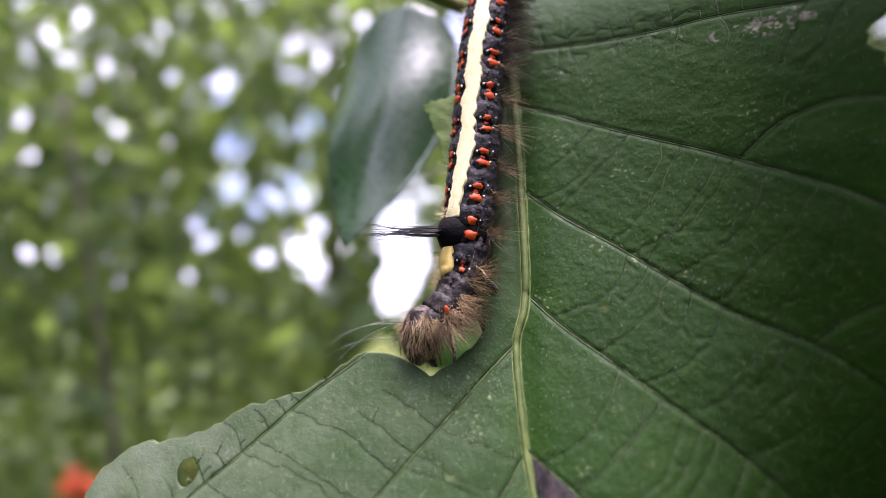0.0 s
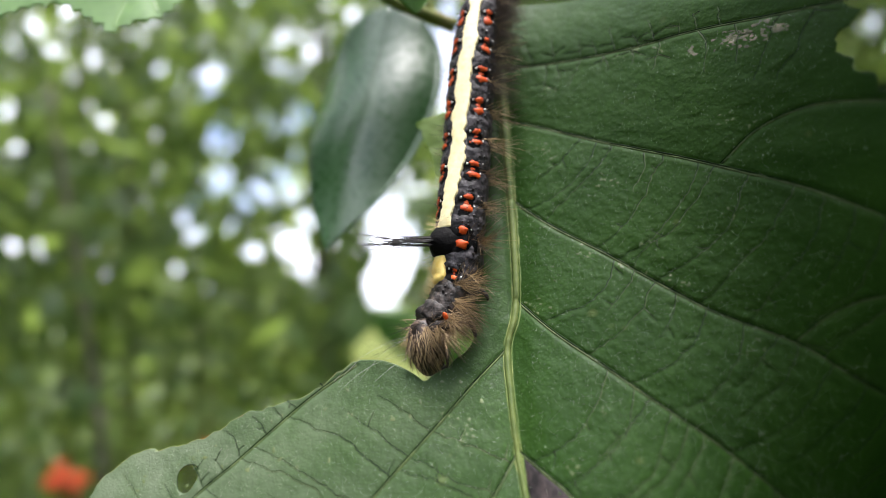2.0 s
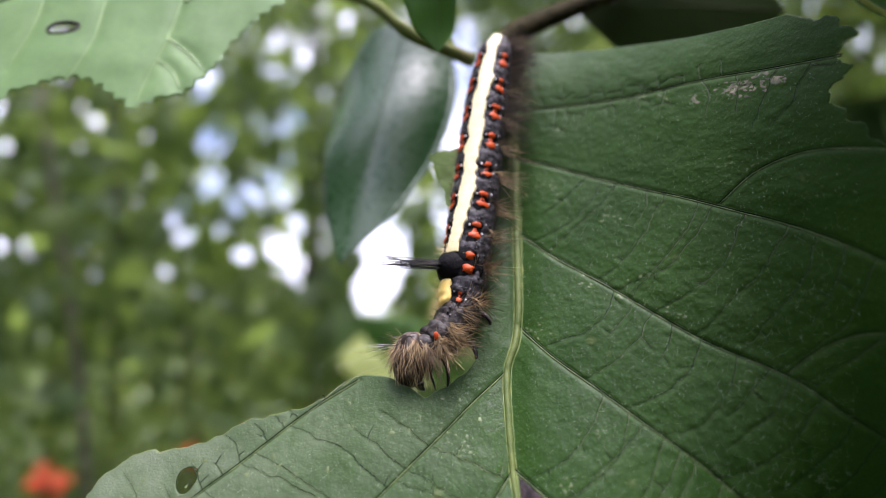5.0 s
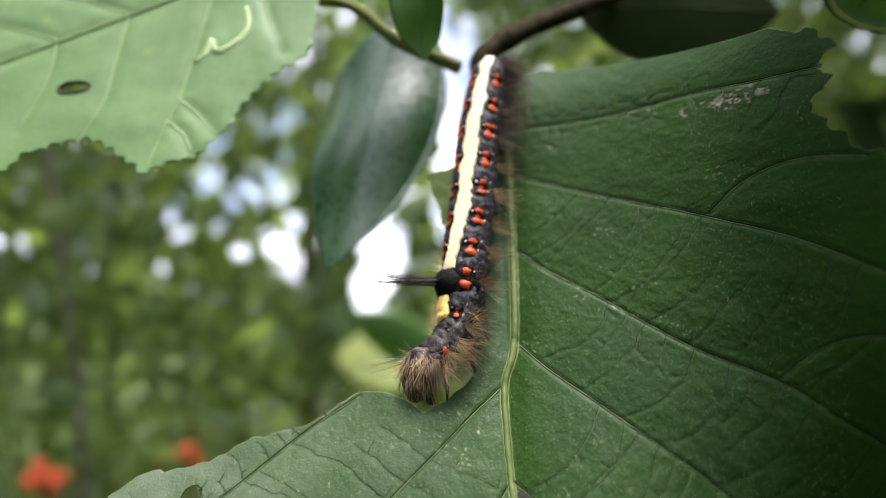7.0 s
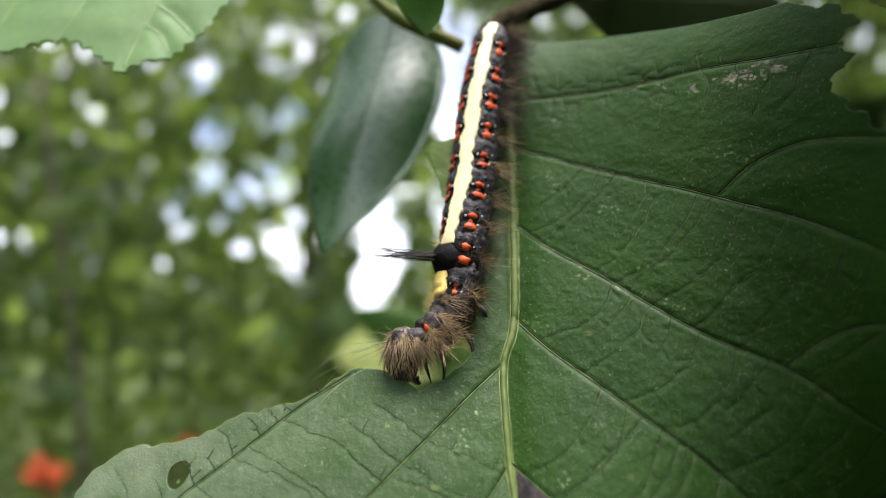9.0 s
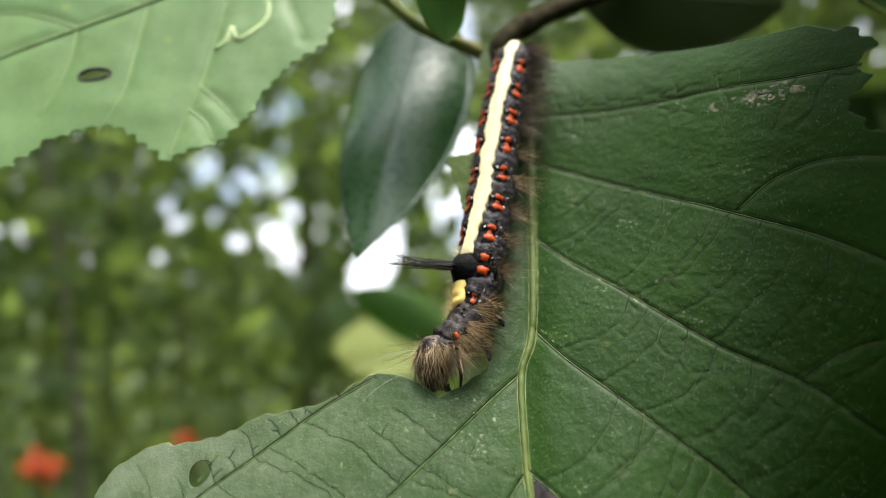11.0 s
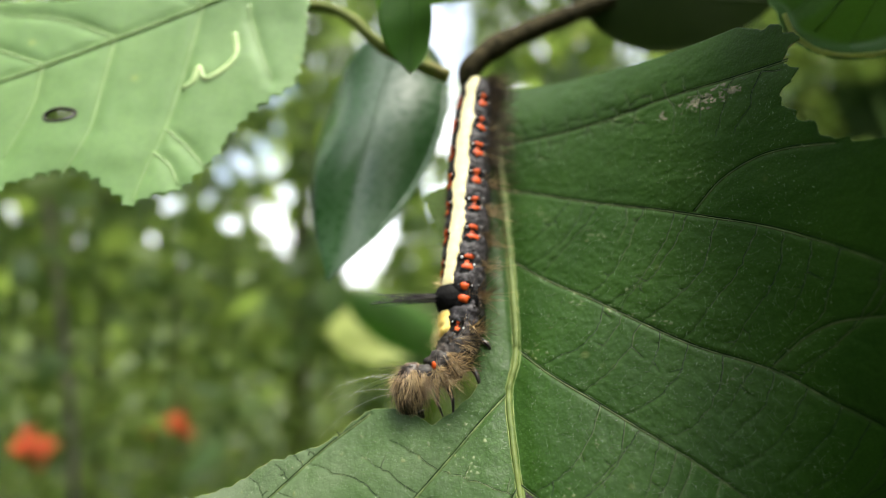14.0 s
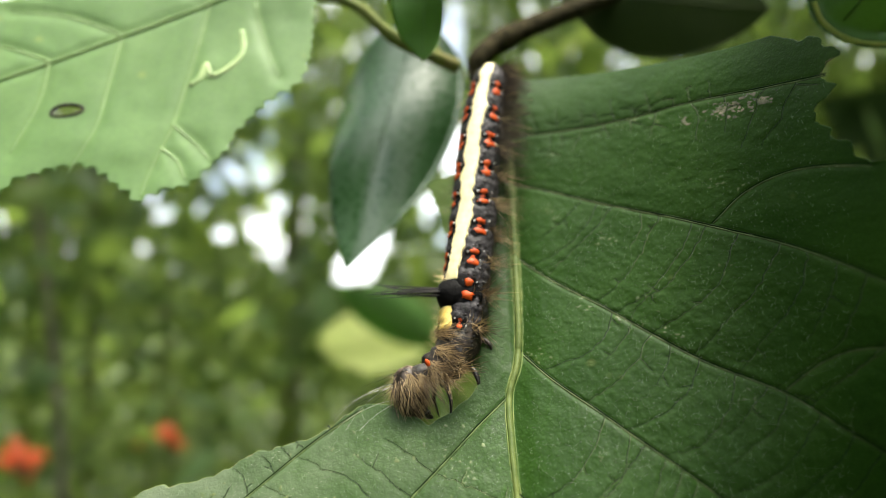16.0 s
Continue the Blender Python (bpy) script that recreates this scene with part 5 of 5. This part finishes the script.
berries((-0.436, 1.3, -0.359), 6, 14)
wood()


def motions():
    """Everything that stirs: the leaf with its caterpillar, the head, and the leaves on the twig."""
    leaf_rows = [
        (0.0, -0.23, -0.87, -2.02, 1.68, -0.5, -0.38), (0.5, -0.64, -0.53, -1.43, 1.31, -1.01, -0.87), (1.0, -1.94, 1.65, -0.88, -0.86, -2.61, -1.91),
        (1.5, -1.24, 0.48, -0.85, -0.06, -2.16, -0.99), (2.0, -1.13, 1.15, 0.01, -1.06, -1.57, -1.27), (2.5, -0.53, -0.71, -1.16, 1.16, -0.84, 0.05),
        (3.0, -0.44, 0.21, 0.23, -0.42, 0.14, -0.18), (3.5, 0.0, 0.0, 0.0, 0.0, 0.0, 0.0), (4.0, 0.55, -0.73, -0.37, 0.74, 0.41, 0.35),
        (4.5, 0.45, 1.72, 1.36, -2.02, 0.83, -0.77), (5.0, -0.02, 4.13, 3.33, -5.09, 0.66, -1.78), (7.5, -1.51, 5.72, 3.83, -7.04, -1.24, -2.71),
        (8.0, -0.37, 3.39, 3.41, -4.95, -0.04, -1.72), (8.5, -1.55, 5.92, 4.56, -7.41, -1.15, -3.08), (9.0, 0.09, 3.04, 3.44, -4.86, 0.11, -1.43),
        (9.5, -0.11, 5.04, 4.27, -6.85, 0.08, -2.26), (12.0, 1.37, 4.37, 4.71, -7.22, 1.99, -2.49), (12.5, -0.01, 5.21, 4.54, -7.61, -0.14, -3.03),
        (13.0, -0.29, 2.51, 2.67, -4.57, -1.19, -2.13), (13.5, -2.0, 5.78, 3.79, -7.72, -2.91, -3.82), (14.0, -4.74, 8.97, 3.15, -9.96, -6.78, -5.43),
        (14.5, -3.31, 10.16, 5.38, -13.55, -2.72, -5.44), (15.0, -3.34, 7.44, 3.81, -9.4, -4.68, -4.53), (15.5, -3.37, 7.95, 3.16, -9.67, -5.52, -4.71),
        (16.0, -0.98, 5.48, 2.2, -7.73, -2.7, -3.88),
    ]
    for ob, at in ((LEAF, LEAF_AT), (BODY, BODY_AT)):
        walk(ob, [(t, FRAME @ pose(x * UNIT, y * UNIT, z * UNIT, rx, ry, rz) @ Matrix.Translation(Vector(at) * UNIT)) for t, x, y, z, rx, ry, rz in leaf_rows])
    pale_rows = [
        (0.0, -2.13, -1.49, 20.99), (0.5, -2.31, -1.21, 20.99), (1.0, -3.87, -0.98, 12.9), (1.5, -4.48, -1.29, 17.4), (2.0, -4.05, -0.97, 15.1),
        (2.5, -4.67, -1.34, 20.67), (3.0, -3.94, -0.8, 20.14), (3.5, -3.97, -0.8, 20.12), (4.0, -3.89, -0.87, 18.62), (4.5, -2.8, -0.62, 9.6),
        (5.0, -1.86, -0.73, 9.14), (7.5, -0.76, -0.6, 3.15), (8.0, -3.15, -0.71, 10.2), (8.5, 0.87, -0.42, 0.62), (9.0, -2.8, -0.6, 11.42),
        (9.5, -1.12, -0.36, 3.54), (12.0, 1.32, -0.43, 4.14), (12.5, 1.32, -0.38, 0.1), (13.0, -3.24, -0.51, 8.86), (13.5, -0.56, -0.11, 2.18),
        (14.0, -1.19, -0.2, -1.2), (14.5, 1.78, -0.22, -4.14), (15.0, -0.79, -0.31, 0.7), (15.5, -0.49, -0.22, -1.35), (16.0, 0.0, 0.0, 0.0),
    ]
    dark_rows = [
        (0.0, -5.81, -0.6, 5.82), (0.5, -5.65, -0.5, 5.76), (1.0, -6.85, -0.46, 3.15), (1.5, -8.18, -0.52, 5.15), (2.0, -7.08, -0.39, 4.43),
        (2.5, -8.17, -0.54, 6.62), (3.0, -7.72, -0.34, 5.8), (3.5, -6.95, -0.31, 6.39), (4.0, -7.29, -0.32, 7.16), (4.5, -4.79, -0.22, 6.43),
        (5.0, -3.65, -0.23, 3.29), (7.5, -5.22, -0.16, 1.6), (8.0, -5.17, -0.22, 3.82), (8.5, -3.62, -0.11, 1.93), (9.0, -5.68, -0.17, 3.7),
        (9.5, -4.02, -0.09, 2.72), (12.0, -0.03, -0.16, 2.28), (12.5, -4.03, -0.06, 2.62), (13.0, -6.28, -0.09, 3.2), (13.5, -3.81, 0.04, 1.16),
        (14.0, -3.64, -0.1, -3.29), (14.5, -3.34, -0.15, -5.41), (15.0, -5.44, -0.04, -1.35), (15.5, -4.27, -0.03, -2.11), (16.0, 0.0, 0.0, 0.0),
    ]
    twig_rows = [
        (0.0, -3.43, -0.81, 10.23), (0.5, -3.45, -0.6, 10.13), (1.0, -3.94, -0.31, 5.95), (1.5, -4.44, -0.75, 7.75), (2.0, -3.41, -0.47, 6.93),
        (2.5, -4.64, -0.82, 10.23), (3.0, -3.45, -0.32, 8.98), (3.5, -3.32, -0.4, 9.5), (4.0, -3.01, -0.57, 10.69), (4.5, -1.01, -0.4, 6.94),
        (5.0, 0.01, -0.66, 3.12), (7.5, -1.76, -0.54, 1.8), (8.0, -1.76, -0.64, 4.36), (8.5, -1.24, -0.05, 1.88), (9.0, -1.51, -0.48, 4.39),
        (9.5, -0.6, -0.16, 2.74), (12.0, 1.78, -0.29, 2.62), (12.5, 0.54, -0.13, 2.03), (13.0, -1.81, -0.6, 4.74), (13.5, -1.29, 0.07, 1.1),
        (14.0, -2.34, 0.29, -2.82), (14.5, 0.48, 0.5, -6.01), (15.0, -2.04, -0.16, -1.54), (15.5, -1.88, 0.03, -2.19), (16.0, 0.0, 0.0, 0.0),
    ]
    for ob, rows in ((PALE, [(t, x * 86 / 58, y * 86 / 58, z * 86 / 58) for t, x, y, z in pale_rows]), (DARK, dark_rows), (TWIG, twig_rows), (SPROUT, twig_rows), (TOP, twig_rows), (ROOF, [(t, 0.3 * x, 0.3 * y, 0.3 * z) for t, x, y, z in twig_rows]), (CORNER, [(t, x + 0.75 * z, y, z) for t, x, y, z in twig_rows])):
        rest = FRAME.inverted() @ ob.matrix_world
        walk(ob, [(t, FRAME @ Matrix.Translation((x * UNIT, y * UNIT, z * UNIT)) @ rest) for t, x, y, z in rows])

    low_rows = [(0.0, 6), (9.5, 10), (12.0, 22), (13.5, 22), (14.0, 3), (14.5, -2), (15.2, 12), (16.0, 16)]
    rest = FRAME.inverted() @ LOW.matrix_world
    walk(LOW, [(t, FRAME @ Matrix.Translation((0, 0, z * UNIT)) @ rest) for t, z in low_rows])
    # the head: shift right, shift up, nod in degrees
    head_rows = [
        (0.0, 0.4, -0.6), (0.5, 0.85, -0.45), (1.0, 1.3, -0.5), (1.5, 1.4, -0.85), (2.0, 1.5, -1.25), (2.5, 1.5, -1.1), (3.0, 0.5, 0.5), (3.5, -0.6, 0.0),
        (4.0, 0.0, -0.2), (4.5, 0.6, 0.0), (5.0, -0.3, -0.6), (7.5, 0.9, -0.45), (8.0, -0.3, -0.55), (8.5, -0.4, -0.5), (9.0, -0.7, -0.9), (9.5, 0.3, -1.0),
        (12.0, 0.7, -1.0), (12.5, 0.1, -0.5), (13.0, -0.5, -0.1), (13.5, -0.5, -0.1), (14.0, -0.9, -0.4), (14.5, -1.4, -0.8), (15.0, -0.9, -0.9),
        (15.5, -0.8, -1.1), (16.0, -0.9, -1.4),
    ]
    neck = Vector((HEAD_AT - BODY_AT) * UNIT)
    walk(HEAD, [(t, pose(neck.x + (dx + 0.54 * dz) * 0.9 * UNIT, neck.y, neck.z, 0, math.degrees(dz / 2.8), 0)) for t, dx, dz in head_rows])


motions()
